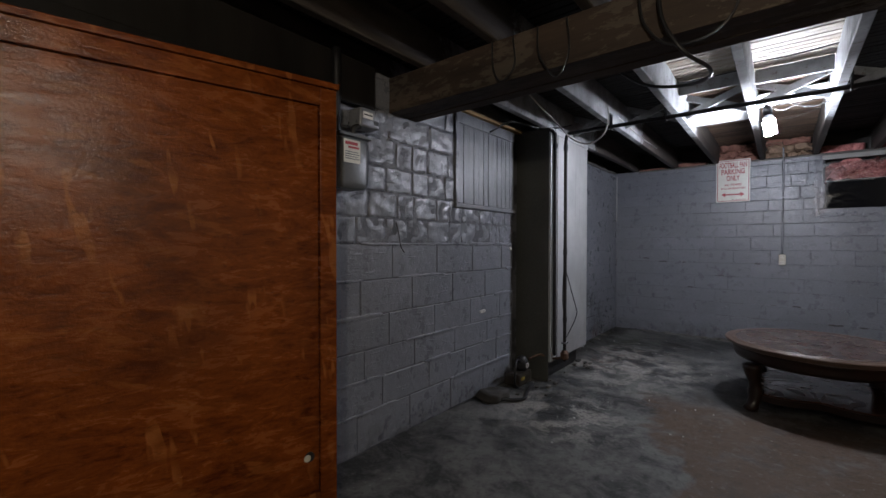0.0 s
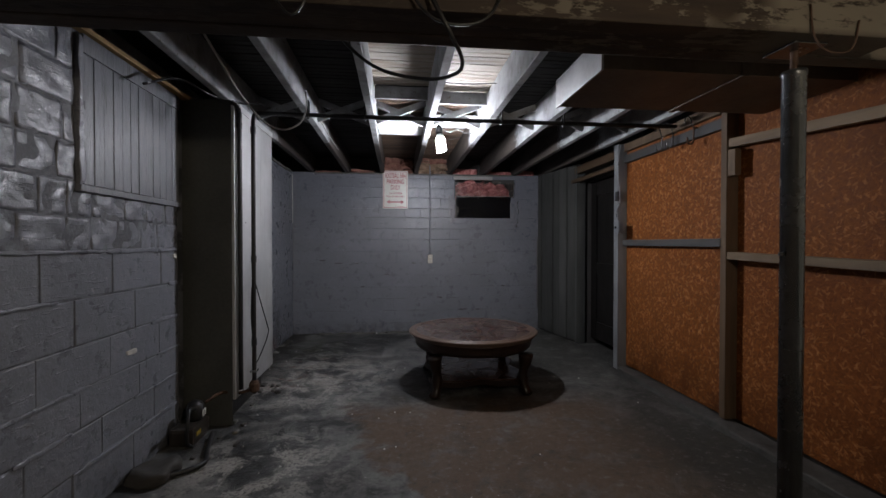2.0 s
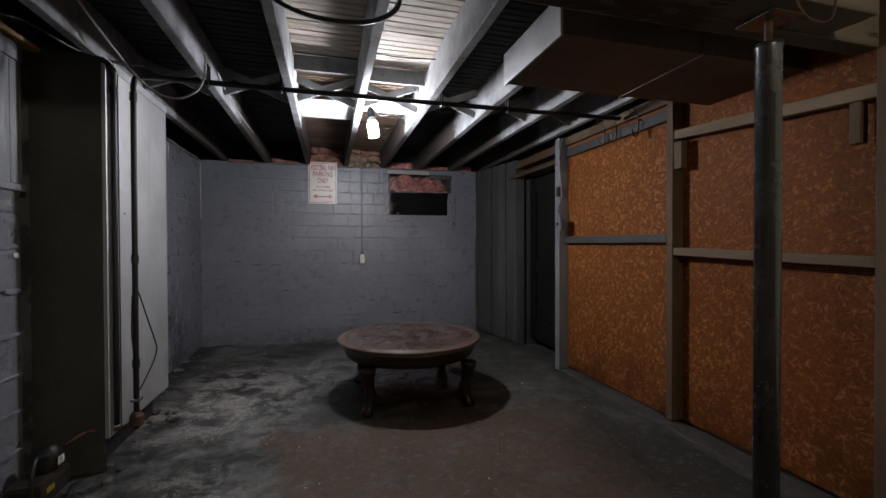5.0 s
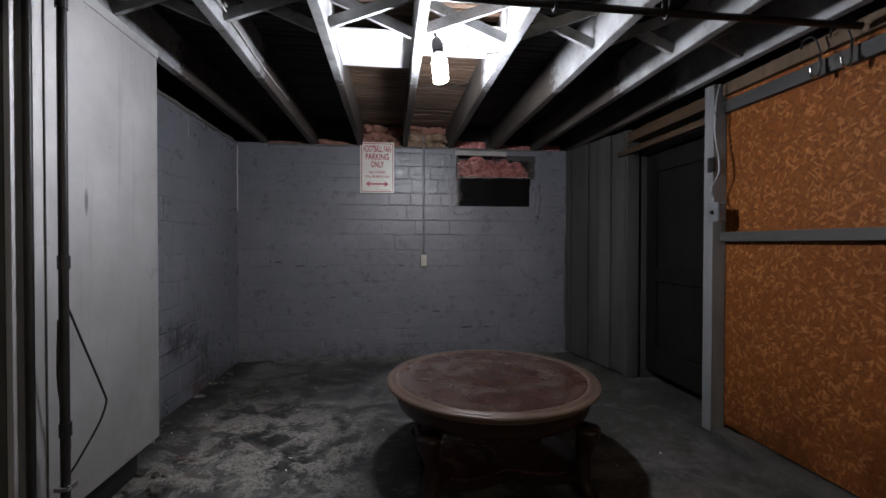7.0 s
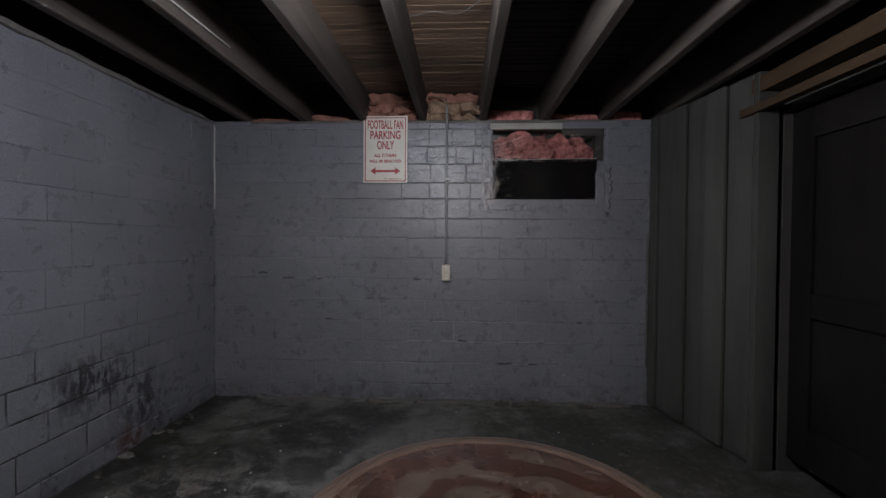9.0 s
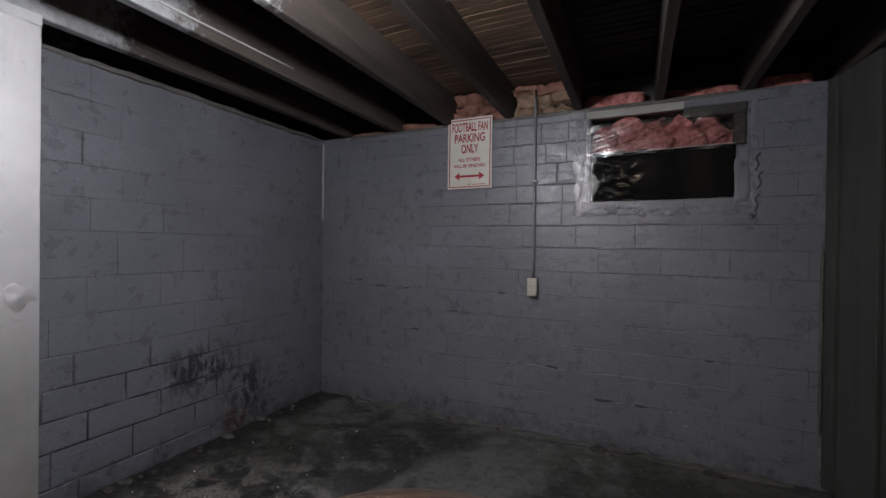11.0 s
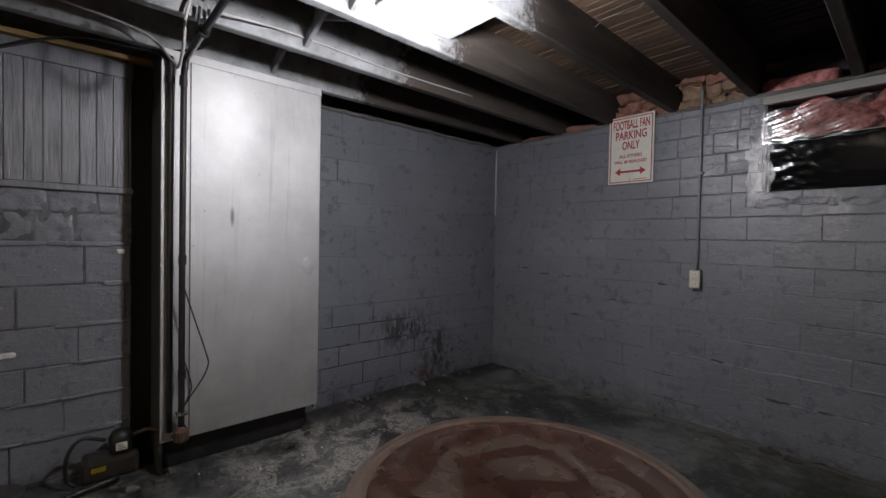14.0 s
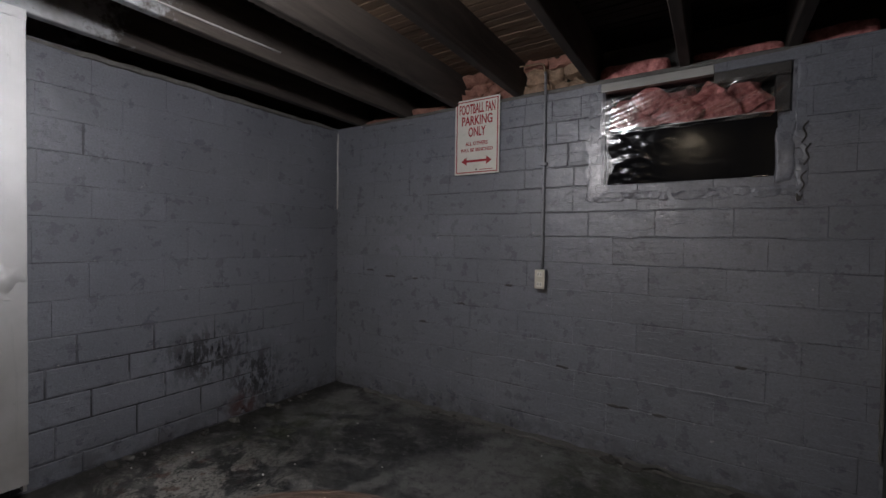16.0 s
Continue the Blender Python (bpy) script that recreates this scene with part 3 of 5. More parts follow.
# ---- the large structure ----
def ground():
    bm = bmesh.new()
    nx, ny = 96, 180
    x0, x1, y0, y1 = -1.9, 2.3, -1.9, 5.6
    grid = []
    for j in range(ny + 1):
        row = []
        for i in range(nx + 1):
            p = Vector((x0 + (x1 - x0) * i / nx, y0 + (y1 - y0) * j / ny, 0))
            h = 0.004 * noise.noise(p * 1.7) + 0.0025 * noise.noise(p * 7) - 0.004
            row.append(bm.verts.new((p.x, p.y, h)))
        grid.append(row)
    for j in range(ny):
        for i in range(nx):
            bm.faces.new((grid[j][i], grid[j][i + 1], grid[j + 1][i + 1], grid[j + 1][i]))
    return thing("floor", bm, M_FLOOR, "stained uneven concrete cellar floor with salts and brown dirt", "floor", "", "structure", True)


ground()

BACK_Y, LEFT_X = 5.38, -1.33
WIN = (0.585, 1.320, 1.345, 1.850)

bm = bmesh.new()
for a in ((-1.75, WIN[0], 0, 1.9), (WIN[1], 2.3, 0, 1.9), (WIN[0], WIN[1], 0, WIN[2]), (WIN[0], WIN[1], WIN[3], 1.9)):
    box(a[0], a[1], BACK_Y + 0.0031, BACK_Y + 0.22, a[2] - (0.05 if a[2] == 0 else 0), a[3], 0, bm)
wall_back = thing("wall_back", bm, M_MORTAR, "dark grey painted hollow tile cellar wall", "wall", "", "structure")
wall_left_far = wall_piece("wall_left_far", LEFT_X - 0.25, LEFT_X - 0.0035, 2.9, BACK_Y + 0.0026, -0.05, 1.9, M_MORTAR, "dark grey painted tile wall with mould at its foot")
wall_left_near = wall_piece("wall_left_near", LEFT_X - 0.30, LEFT_X - 0.004, -1.75, 2.80, -0.05, 1.9, M_MORTAR, "grey painted rough masonry wall beside the meter")
wall_piece("wall_slot", -1.95, -1.85, 2.6, 3.1, -0.05, 2.12, M_DARK, "sooty board closing a slot beside the chase")
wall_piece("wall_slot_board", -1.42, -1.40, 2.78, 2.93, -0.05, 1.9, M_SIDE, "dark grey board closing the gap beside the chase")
wall_piece("wall_rear", -1.63, 2.3, -1.85, -1.75, -0.05, 2.12, M_MORTAR, "grey painted cellar wall")
wall_piece("wall_outer_right", 2.25, 2.35, -1.75, BACK_Y + 0.2, -0.05, 2.12, M_DARK, "dark boarded wall of the next cellar")
wall_piece("wall_head_back", -1.75, 2.3, BACK_Y + 0.14, BACK_Y + 0.22, 1.9, 2.14, M_DARK, "sooty rim board over the tile wall")
wall_piece("wall_head_left", LEFT_X - 0.35, LEFT_X - 0.22, -1.75, BACK_Y + 0.14, 1.9, 2.14, M_DARK, "sooty rim board over the left wall")
white = wall_piece("wall_white", 1.77, 1.90, -1.75, 1.552, -0.05, 2.10, M_PLASTER, "stained off-white plastered wall with small pits")

# ceiling: narrow slats with dark gaps, one mesh
bm = bmesh.new()
y, k = -1.75, 0
rnd = random.Random(3)
while y < BACK_Y + 0.14:
    w = rnd.uniform(0.036, 0.046)
    dz = rnd.uniform(-0.002, 0.002)
    box(-1.68, 2.25, y, y + w, 2.100 + dz, 2.116 + dz, 0, bm)
    y += w + rnd.uniform(0.007, 0.013)
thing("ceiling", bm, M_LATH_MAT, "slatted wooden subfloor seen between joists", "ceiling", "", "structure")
# backing coloured dark so the slat gaps read as shade
thing("ceiling_boards", box(-1.68, 2.25, -1.75, BACK_Y + 0.14, 2.135, 2.15), M_DARK, "floor boards above the slats, darkened as shade in the gaps", "ceiling", "", "structure")

JOISTS = (-1.52, -1.11, -0.70, -0.29, 0.11, 0.52, 0.93, 1.32, 1.68, 2.08)
for i, x in enumerate(JOISTS):
    bm = bmesh.new()
    n = 36
    rings = []
    for k in range(n + 1):
        yy = -1.75 + (BACK_Y + 0.13 + 1.75) * k / n
        o = 0.004 * noise.noise(Vector((x * 7, yy * 1.3, 0)))
        zb = 1.898 + 0.004 * noise.noise(Vector((x * 5, yy * 2.1, 4)))
        rings.append([bm.verts.new(c) for c in ((x - 0.022 + o, yy, zb + 0.004), (x - 0.018 + o, yy, zb), (x + 0.018 + o, yy, zb), (x + 0.022 + o, yy, zb + 0.004), (x + 0.022 + o, yy, 2.099), (x - 0.022 + o, yy, 2.099))])
    for a, b in zip(rings, rings[1:]):
        for q in range(6):
            bm.faces.new((a[q], a[(q + 1) % 6], b[(q + 1) % 6], b[q]))
    bm.faces.new(rings[0]); bm.faces.new(rings[-1])
    thing("joist", bm, M_JOIST, "rough floor joist, whitewashed in part", "joist", "floor joists", "structure")

# main beam on its steel post
bm = bmesh.new()
for k in range(3):
    box(-1.5, 1.50 + (0.27 if k == 2 else 0), 1.500 + 0.072 * k, 1.570 + 0.072 * k, 1.715 + 0.003 * (k % 2), 1.896, 0.005, bm)
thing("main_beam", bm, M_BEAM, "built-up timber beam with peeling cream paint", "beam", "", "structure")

post = empty("steel_post", (1.21, 1.605, 0), "grey steel jack post under the timber beam", "post")
part("tube", lathe([(0.0345, 0.012), (0.0345, 1.622), (0.037, 1.626), (0.037, 1.640), (0.031, 1.642)], (1.21, 1.605, 0), 28), M_STEEL, post, "", True)
part("base_plate", box(1.14, 1.28, 1.535, 1.675, 0.0, 0.012, 0.003), M_STEEL, post)
part("screw", lathe([(0.011, 1.642), (0.011, 1.708)], (1.21, 1.605, 0), 14), M_RUSTMET, post, "threaded screw")
part("top_plate", box(1.15, 1.27, 1.545, 1.665, 1.708, 1.7145, 0.002), M_STEEL, post)
part("pin", lathe([(0.009, 0), (0.009, 0.012)], (1.170, 1.605, 1.02), 10), M_BLACK, post)

# cross bridging between joists
def bridge(xa, xb, y):
    thing("bridging_brace", board((xa + 0.024, y, 1.935), (xb - 0.024, y, 2.075), 0.019, 0.045, 0.002), M_JOIST, "diagonal wooden brace between joists", "brace", "bridging braces")
    thing("bridging_brace", board((xb - 0.024, y + 0.045, 1.935), (xa + 0.024, y + 0.045, 2.075), 0.019, 0.045, 0.002), M_JOIST, "diagonal wooden brace between joists", "brace", "bridging braces")


for a, b in zip(JOISTS[1:-2], JOISTS[2:-1]):
    bridge(a, b, 3.36)
for a, b in zip(JOISTS[1:-2], JOISTS[2:-1]):
    bridge(a, b, 0.25)
thing("ceiling_panel", box(-0.264, 0.084, 3.46, 3.84, 1.965, 1.975, 0.001), M_PANEL_WHITE, "white board nailed up between two joists", "panel", "ceiling panels")
thing("ceiling_panel", box(0.136, 0.494, 3.50, 3.82, 2.03, 2.04, 0.001), M_PANEL_WHITE, "white board nailed up between two joists", "panel", "ceiling panels")
for xa, xb, yy in ((-0.264, 0.084, 3.10), (0.136, 0.494, 3.16)):
    thing("blocking_board", box(xa, xb, yy, yy + 0.02, 2.01, 2.095, 0.002), M_JOIST, "short dark board across a joist bay", "board", "joist blocking")

# plank wall between the back wall and the door
PL0, PL1 = Vector((1.615, BACK_Y - 0.002, 0)), Vector((1.762, 4.625, 0))
wall_planks = thing("wall_planks", board(PL0 + Vector((0.045, 0, 0.95)), PL1 + Vector((0.045, 0.005, 0.95)), 0.02, 1.9, 0), M_DARK, "grey stained vertical plank wall beside the door", "wall", "", "structure")
rnd = random.Random(5)
cuts = [0.0, 0.10, 0.27, 0.43, 0.62, 0.80, 1.0]
for i in range(6):
    a, b = PL0.lerp(PL1, cuts[i]), PL0.lerp(PL1, cuts[i + 1] - 0.012)
    off = Vector((0.016 + (0.012 if i % 2 else 0.0), 0, 0.957 + rnd.uniform(-0.004, 0.004)))
    part("plank", board(a + off, b + off, 0.022, 1.88, 0.004), M_PLANK, wall_planks)

# stud partition clad with strand board
partition = wall_piece("wall_partition", 1.866, 1.89, 1.56, 3.74, -0.02, 1.90, M_DARK, "stud partition clad with orange strand board")
for x0, y0, y1 in ((1.808, 2.60, 3.735), (1.848, 1.565, 2.596)):
    part("strand_board", box(x0, 1.864, y0, y1, 0.04, 1.895, 0.001), M_OSB, partition, "orange-brown strand board")
part("sill_plate", lumpy(1.70, 1.846, 1.56, 3.66, -0.02, 0.030, 0.012, 9, 30, 2.0, 8), M_SILL, partition, "grimy sill plate", True)
part("top_plate", box(1.775, 1.846, 2.60, 3.664, 1.735, 1.80, 0.004), M_GREYRAIL, partition, "grey painted top rail")
part("upper_plate", box(1.775, 1.846, 1.56, 3.664, 1.83, 1.893, 0.004), M_STUD, partition)
part("stud", box(1.770, 1.846, 2.555, 2.597, 0.040, 1.828, 0.003), M_STUD, partition)
part("corner_post", box(1.765, 1.845, 1.556, 1.650, 0.040, 1.828, 0.004), M_STUD, partition, "brown wooden corner post")
part("rail", box(1.768, 1.846, 2.600, 3.666, 1.042, 1.092, 0.004), M_GREYRAIL, partition, "dark grey painted rail")
part("rail", board((1.810, 1.652, 0.968), (1.810, 2.553, 0.992), 0.070, 0.042, 0.003), M_RAIL, partition, "bare pine rail")
part("rail", board((1.800, 1.652, 1.575), (1.800, 2.553, 1.640), 0.042, 0.050, 0.003), M_RAIL, partition, "bare pine rail")
part("cleat", box(1.775, 1.815, 1.70, 1.735, 1.40, 1.55, 0.003), M_STUD, partition)
part("cleat", box(1.775, 1.815, 2.50, 2.552, 1.45, 1.60, 0.003), M_STUD, partition)

# doorway
doorway = tagged(new("door_1_frame"), "rough timber doorway with an open gap above the head", "door frame", "", "structure")
part("post", box(1.725, 1.805, 3.668, 3.735, 0.0, 1.895, 0.004), M_GREYWOOD, doorway, "grey painted post")
part("post", box(1.772, 1.868, 4.585, 4.622, 0.0, 1.895, 0.004), M_PLANK, doorway)
part("head_board", box(1.755, 1.80, 3.737, 4.70, 1.705, 1.745, 0.003), M_HEADER, doorway, "raw pine head board")
part("head_board", box(1.775, 1.86, 3.737, 4.70, 1.800, 1.872, 0.003), M_HEADER, doorway, "raw pine head board")
part("strike", box(1.716, 1.728, 3.655, 3.70, 1.42, 1.50, 0.002), M_BLACK, doorway)

door = empty("door_1", (1.95, 4.16, 0), "closed dark brown panelled wooden door", "door")
door["kind"] = "structure"
bm = box(1.955, 1.975, 3.74, 4.60, 0.07, 1.70, 0)
slab = part("slab", bm, M_DOOR, door)
for a in ((3.742, 3.86, 0.07, 1.70), (4.48, 4.598, 0.07, 1.70), (3.862, 4.478, 0.07, 0.25), (3.862, 4.478, 0.75, 0.86), (3.862, 4.478, 1.56, 1.70)):
    part("rail" if a[1] - a[0] > 0.3 else "stile", box(1.938, 1.954, a[0], a[1], a[2], a[3], 0.004), M_DOOR, door)
part("knob", lathe([(0.012, 0), (0.026, 0.01), (0.028, 0.03), (0.012, 0.045)], (1.91, 3.80, 0.92), 16), M_RUSTMET, door)
wall_piece("wall_above_door", 1.90, 1.93, 3.60, 4.72, 1.71, 2.09, M_DARK, "dark board above the door")
wall_piece("wall_beside_door", 1.90, 2.25, 4.60, 4.66, -0.02, 2.09, M_DARK, "dark return wall beside the door")
wall_piece("wall_beside_door", 1.90, 2.25, 3.66, 3.72, -0.02, 2.09, M_DARK, "dark return wall beside the door")

# ---- things: the metal chase and its pipes ----
chase = empty("duct_chase", (-1.2, 3.25, 0), "tall chase clad with dull galvanised sheet metal", "duct")
part("front_sheet", box(-1.075, -1.058, 2.880, 3.616, 0.150, 1.893, 0.002), M_METAL, chase, "galvanised front sheet")
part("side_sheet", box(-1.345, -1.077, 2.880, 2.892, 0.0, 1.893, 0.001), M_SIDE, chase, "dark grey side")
part("side_sheet", box(-1.322, -1.077, 3.604, 3.615, 0.120, 1.893, 0.001), M_METAL, chase)
part("seam", box(-1.057, -1.0535, 2.990, 2.994, 0.152, 1.89, 0), M_SIDE, chase)
part("flashing", box(-1.0575, -1.052, 2.95, 3.616, 1.855, 1.893, 0.001), M_DUCT, chase)
part("base_board", box(-1.30, -1.13, 2.894, 3.58, 0.0, 0.148, 0.003), M_BLACK, chase, "black base recess")
part("dent", lumpy(-1.066, -1.0565, 3.52, 3.613, 0.84, 0.985, 0.006, 26, 16, 0.0, 2.2), M_METAL, chase, "crumpled edge", True)
part("rivet", lathe([(0.006, 0), (0.004, 0.004)], (-1.056, 3.05, 1.19), 8), M_SIDE, chase)

p = empty("vertical_pipe", (-1.0, 2.915, 0.2), "black iron pipe with an elbow at its top", "pipe", "pipes at the chase")
part("tube", tube([(-1.040, 2.912, 0.20), (-1.040, 2.912, 1.0), (-1.040, 2.912, 1.78), (-1.042, 2.905, 1.84), (-1.045, 2.87, 1.862), (-1.06, 2.845, 1.866)], 0.0115, 12), M_BLACK, p, "", True)
part("collar", lathe([(0.016, 0), (0.016, 0.03)], (-1.040, 2.912, 1.74), 14), M_BLACK, p)
p = empty("vertical_pipe", (-1.0, 2.965, 0.15), "black iron drop pipe with a taped joint", "pipe", "pipes at the chase")
part("tube", tube([(-0.975, 2.948, 0.16), (-0.975, 2.948, 0.9), (-0.975, 2.950, 1.70), (-0.975, 2.955, 1.80), (-0.965, 2.958, 1.838), (-0.94, 2.96, 1.845)], 0.0125, 12), M_BLACK, p, "", True)
for z in (1.72, 0.95, 0.45):
    part("collar", lathe([(0.016, 0), (0.016, 0.04)], (-0.975, 2.949, z), 14), M_RUBBER, p)
part("valve_body", lathe([(0.02, 0.0), (0.03, 0.01), (0.03, 0.05), (0.018, 0.07)], (-0.975, 2.948, 0.17), 14), M_RUSTMET, p)
part("clamp", box(-0.995, -0.955, 2.928, 2.97, 0.29, 0.305, 0.003), M_CHROME, p, "bright hose clamp")
thing("gas_pipe", tube([(-0.945, 2.96, 1.845), (0.2, 2.962, 1.843), (1.1, 2.958, 1.842), (1.74, 2.96, 1.846)], 0.013, 12, 3), M_BLACK, "black iron gas pipe hung under the joists", "pipe", "", "", True)
for x in (-0.655, -0.315, 0.545, 0.955):
    thing("pipe_strap", tube([(x, 2.945, 1.93), (x, 2.942, 1.86), (x, 2.952, 1.828), (x, 2.970, 1.828), (x, 2.979, 1.86), (x, 2.977, 1.93)], 0.006, 6, 4), M_BLACK, "thin black strap holding the gas pipe", "strap", "pipe straps")
thing("sagging_wire", tube([(-0.975, 2.955, 0.85), (-0.948, 2.998, 0.69), (-0.922, 3.036, 0.545), (-0.92, 3.04, 0.51), (-0.930, 3.024, 0.455), (-0.955, 2.978, 0.37), (-0.975, 2.955, 0.32)], 0.0032, 6, 3), M_RUBBER, "thin black wire sagging from the pipe", "wire", "chase wires")
thing("sagging_wire", tube([(-0.985, 2.94, 0.80), (-0.99, 2.945, 0.6), (-0.99, 2.985, 0.43), (-0.99, 2.985, 0.38), (-0.978, 2.95, 0.31)], 0.003, 6), M_RUBBER, "thin black wire sagging from the pipe", "wire", "chase wires")

pump = empty("condensate_pump", (-1.2, 2.7, 0), "dirty condensate pump with a black motor on a murky tank", "pump")
part("tank", box(-1.30, -1.175, 2.62, 2.82, 0.0, 0.095, 0.02), M_TANK, pump, "murky tank")
part("motor", lathe([(0.040, 0.096), (0.045, 0.11), (0.045, 0.165), (0.032, 0.19), (0.012, 0.20)], (-1.225, 2.755, 0), 20), M_BLACK, pump, "black motor", True)
part("sticker", box(-1.1795, -1.177, 2.735, 2.775, 0.118, 0.150, 0), M_WHITE, pump, "white label")
for i, z in enumerate((0.123, 0.132, 0.141)):
    part("print", box(-1.1768, -1.1762, 2.739, 2.771 - 0.006 * i, z, z + 0.004, 0), M_DARK, pump)
part("tag", box(-1.174, -1.172, 2.65, 2.70, 0.045, 0.066, 0), M_YELLOWTAG, pump, "yellow tag")
part("hose", tube([(-1.2, 2.70, 0.17), (-1.19, 2.62, 0.20), (-1.18, 2.575, 0.15), (-1.18, 2.57, 0.05), (-1.17, 2.60, 0.012)], 0.008, 8), M_RUBBER, pump, "", True)
part("hose", tube([(-1.19, 2.80, 0.17), (-1.13, 2.86, 0.20), (-1.06, 2.93, 0.17), (-0.975, 2.948, 0.19)], 0.009, 8), M_RUSTMET, pump, "", True)
part("drain_pipe", tube([(-1.13, 2.74, 0.02), (-1.08, 2.56, 0.016), (-1.04, 2.42, 0.014), (-1.14, 2.33, 0.014), (-1.24, 2.27, 0.03)], 0.012, 8), M_BLACK, pump, "", True)
thing("wet_rag", lumpy(-1.31, -1.14, 2.26, 2.44, -0.005, 0.055, 0.03, 11, 5), M_DARK, "dark wet rag and dirt at the foot of the wall", "rag", "", "", True)

# ---- the left wall: board panel, strip, meter, cabinet ----
panel = empty("board_panel", (-1.33, 2.45, 1.28), "grey painted tongue-and-groove board panel in the wall", "panel")
part("frame_board", box(-1.338, -1.318, 2.085, 2.805, 1.80, 1.872, 0.003), M_PANEL, panel)
part("frame_board", box(-1.338, -1.312, 2.06, 2.805, 1.262, 1.290, 0.004), M_PANEL, panel)
y = 2.09
rnd = random.Random(8)
while y < 2.79:
    w = min(0.058, 2.80 - y)
    part("slat", box(-1.338, -1.322 + rnd.uniform(-0.0012, 0.0012), y, y + w - 0.0025, 1.292, 1.798, 0.002), M_PANEL, panel)
    y += 0.0583
part("render_edge", lumpy(-1.338, -1.316, 2.060, 2.088, 1.285, 1.86, 0.006, 24, 10, 3.0, 9), M_BLOCK, panel, "painted render edge", True)
thing("pine_strip", board((-1.325, 2.03, 1.885), (-1.322, 2.95, 1.893), 0.045, 0.022, 0.002), M_YELLOW, "raw yellow pine strip on top of the wall", "board")

meter = empty("gas_meter", (-1.25, 1.17, 1.27), "grey enamelled meter box with a white warning label", "meter")
bm = box(-1.328, -1.19, 1.075, 1.245, 1.275, 1.505, 0.03)
part("case", bm, M_METER, meter, "", True)
part("lid", box(-1.325, -1.183, 1.07, 1.25, 1.500, 1.516, 0.006), M_METER, meter)
lab = part("sticker", box(-1.1895, -1.187, 1.095, 1.185, 1.385, 1.485, 0), M_WHITE, meter, "white warning label")
part("print", box(-1.1868, -1.1862, 1.102, 1.17, 1.462, 1.476, 0), M_RED, lab)
part("print", box(-1.1868, -1.1862, 1.118, 1.178, 1.447, 1.457, 0), M_RED, lab)
for i in range(4):
    part("print", box(-1.1868, -1.1862, 1.102, 1.178 - 0.006 * (i % 2), 1.40 + 0.010 * i, 1.404 + 0.010 * i, 0), M_METER, lab)
part("pipe", tube([(-1.27, 1.12, 1.51), (-1.27, 1.12, 1.60), (-1.27, 1.12, 1.90)], 0.018, 10), M_BLACK, meter, "", True)
part("pipe", tube([(-1.27, 1.21, 1.51), (-1.265, 1.21, 1.56), (-1.255, 1.24, 1.58)], 0.014, 10), M_BLACK, meter, "", True)
reg = empty("meter_index", (-1.26, 1.28, 1.6), "small pale meter dial box above the meter", "meter")
part("case", box(-1.328, -1.235, 1.225, 1.345, 1.575, 1.665, 0.012), M_CONDUIT, reg, "", True)
part("dial", box(-1.2348, -1.232, 1.24, 1.30, 1.615, 1.645, 0), M_WHITE, reg)
part("print", box(-1.2318, -1.231, 1.305, 1.335, 1.592, 1.612, 0), M_BLACK, reg)
part("print", box(-1.2318, -1.231, 1.245, 1.295, 1.628, 1.634, 0), M_BLACK, reg)

# odd marks on the masonry
thing("bare_patch", lumpy(-1.330, -1.322, 2.345, 2.415, 0.555, 0.578, 0.006, 30, 4), M_FLAKE, "chipped pale spot on the painted wall", "chip", "wall chips", "", True)
thing("bare_patch", lumpy(-1.330, -1.322, 2.745, 2.775, 0.985, 1.005, 0.006, 30, 4), M_FLAKE, "chipped pale spot on the painted wall", "chip", "wall chips", "", True)
thing("old_drip", tube([(-1.325, 1.545, 1.145), (-1.322, 1.56, 1.09), (-1.321, 1.575, 1.02), (-1.323, 1.605, 0.985)], 0.003, 6), M_DARK, "dark dried drip on the painted wall", "drip", "", "", True)
thing("corner_flake", lumpy(LEFT_X - 0.002, LEFT_X + 0.006, BACK_Y - 0.008, BACK_Y + 0.002, 1.30, 1.87, 0.004, 40, 14), M_FLAKE, "flaking pale paint along the wall corner", "flake", "corner flakes", "", True)
thing("corner_flake", lumpy(1.606, 1.617, BACK_Y - 0.008, BACK_Y + 0.002, 0.25, 1.15, 0.004, 40, 16), M_KERB, "crumbling pale paint where planks meet the wall", "flake", "corner flakes", "", True)
thing("ledger_board", box(-1.326, -1.285, -0.6, 1.36, 1.685, 1.895, 0.004), M_DOOR, "dark ledger board on the wall above the cupboard", "board")
thing("ledger_board", box(-1.326, -1.24, -0.6, 1.02, 1.630, 1.68, 0.004), M_DOOR, "dark ledger board on the wall above the cupboard", "board")

# varnished strand-board cupboard, its front a little askew to the wall
A, B = Vector((-1.018, 0.930, 0)), Vector((-1.232, 0.055, 0))
u = (B - A).normalized()
FRAME = Matrix((u, Vector((u.y, -u.x, 0)), Vector((0, 0, 1)))).transposed().to_4x4()
if (FRAME @ Vector((0, 1, 0)) - Vector((0, 0, 0))).x < 0:
    FRAME = Matrix((u, -Vector((u.y, -u.x, 0)), Vector((0, 0, 1)))).transposed().to_4x4()
FRAME.translation = A
WID = (B - A).length
cab = empty("strand_board_cupboard", A, "orange varnished strand-board cupboard front with a finger hole", "cupboard")


def cab_part(name, a, mat, label="", bevel=0.003):
    bm = box(*a, bevel)
    bmesh.ops.transform(bm, matrix=FRAME, verts=bm.verts)
    return part(name, bm, mat, cab, label)


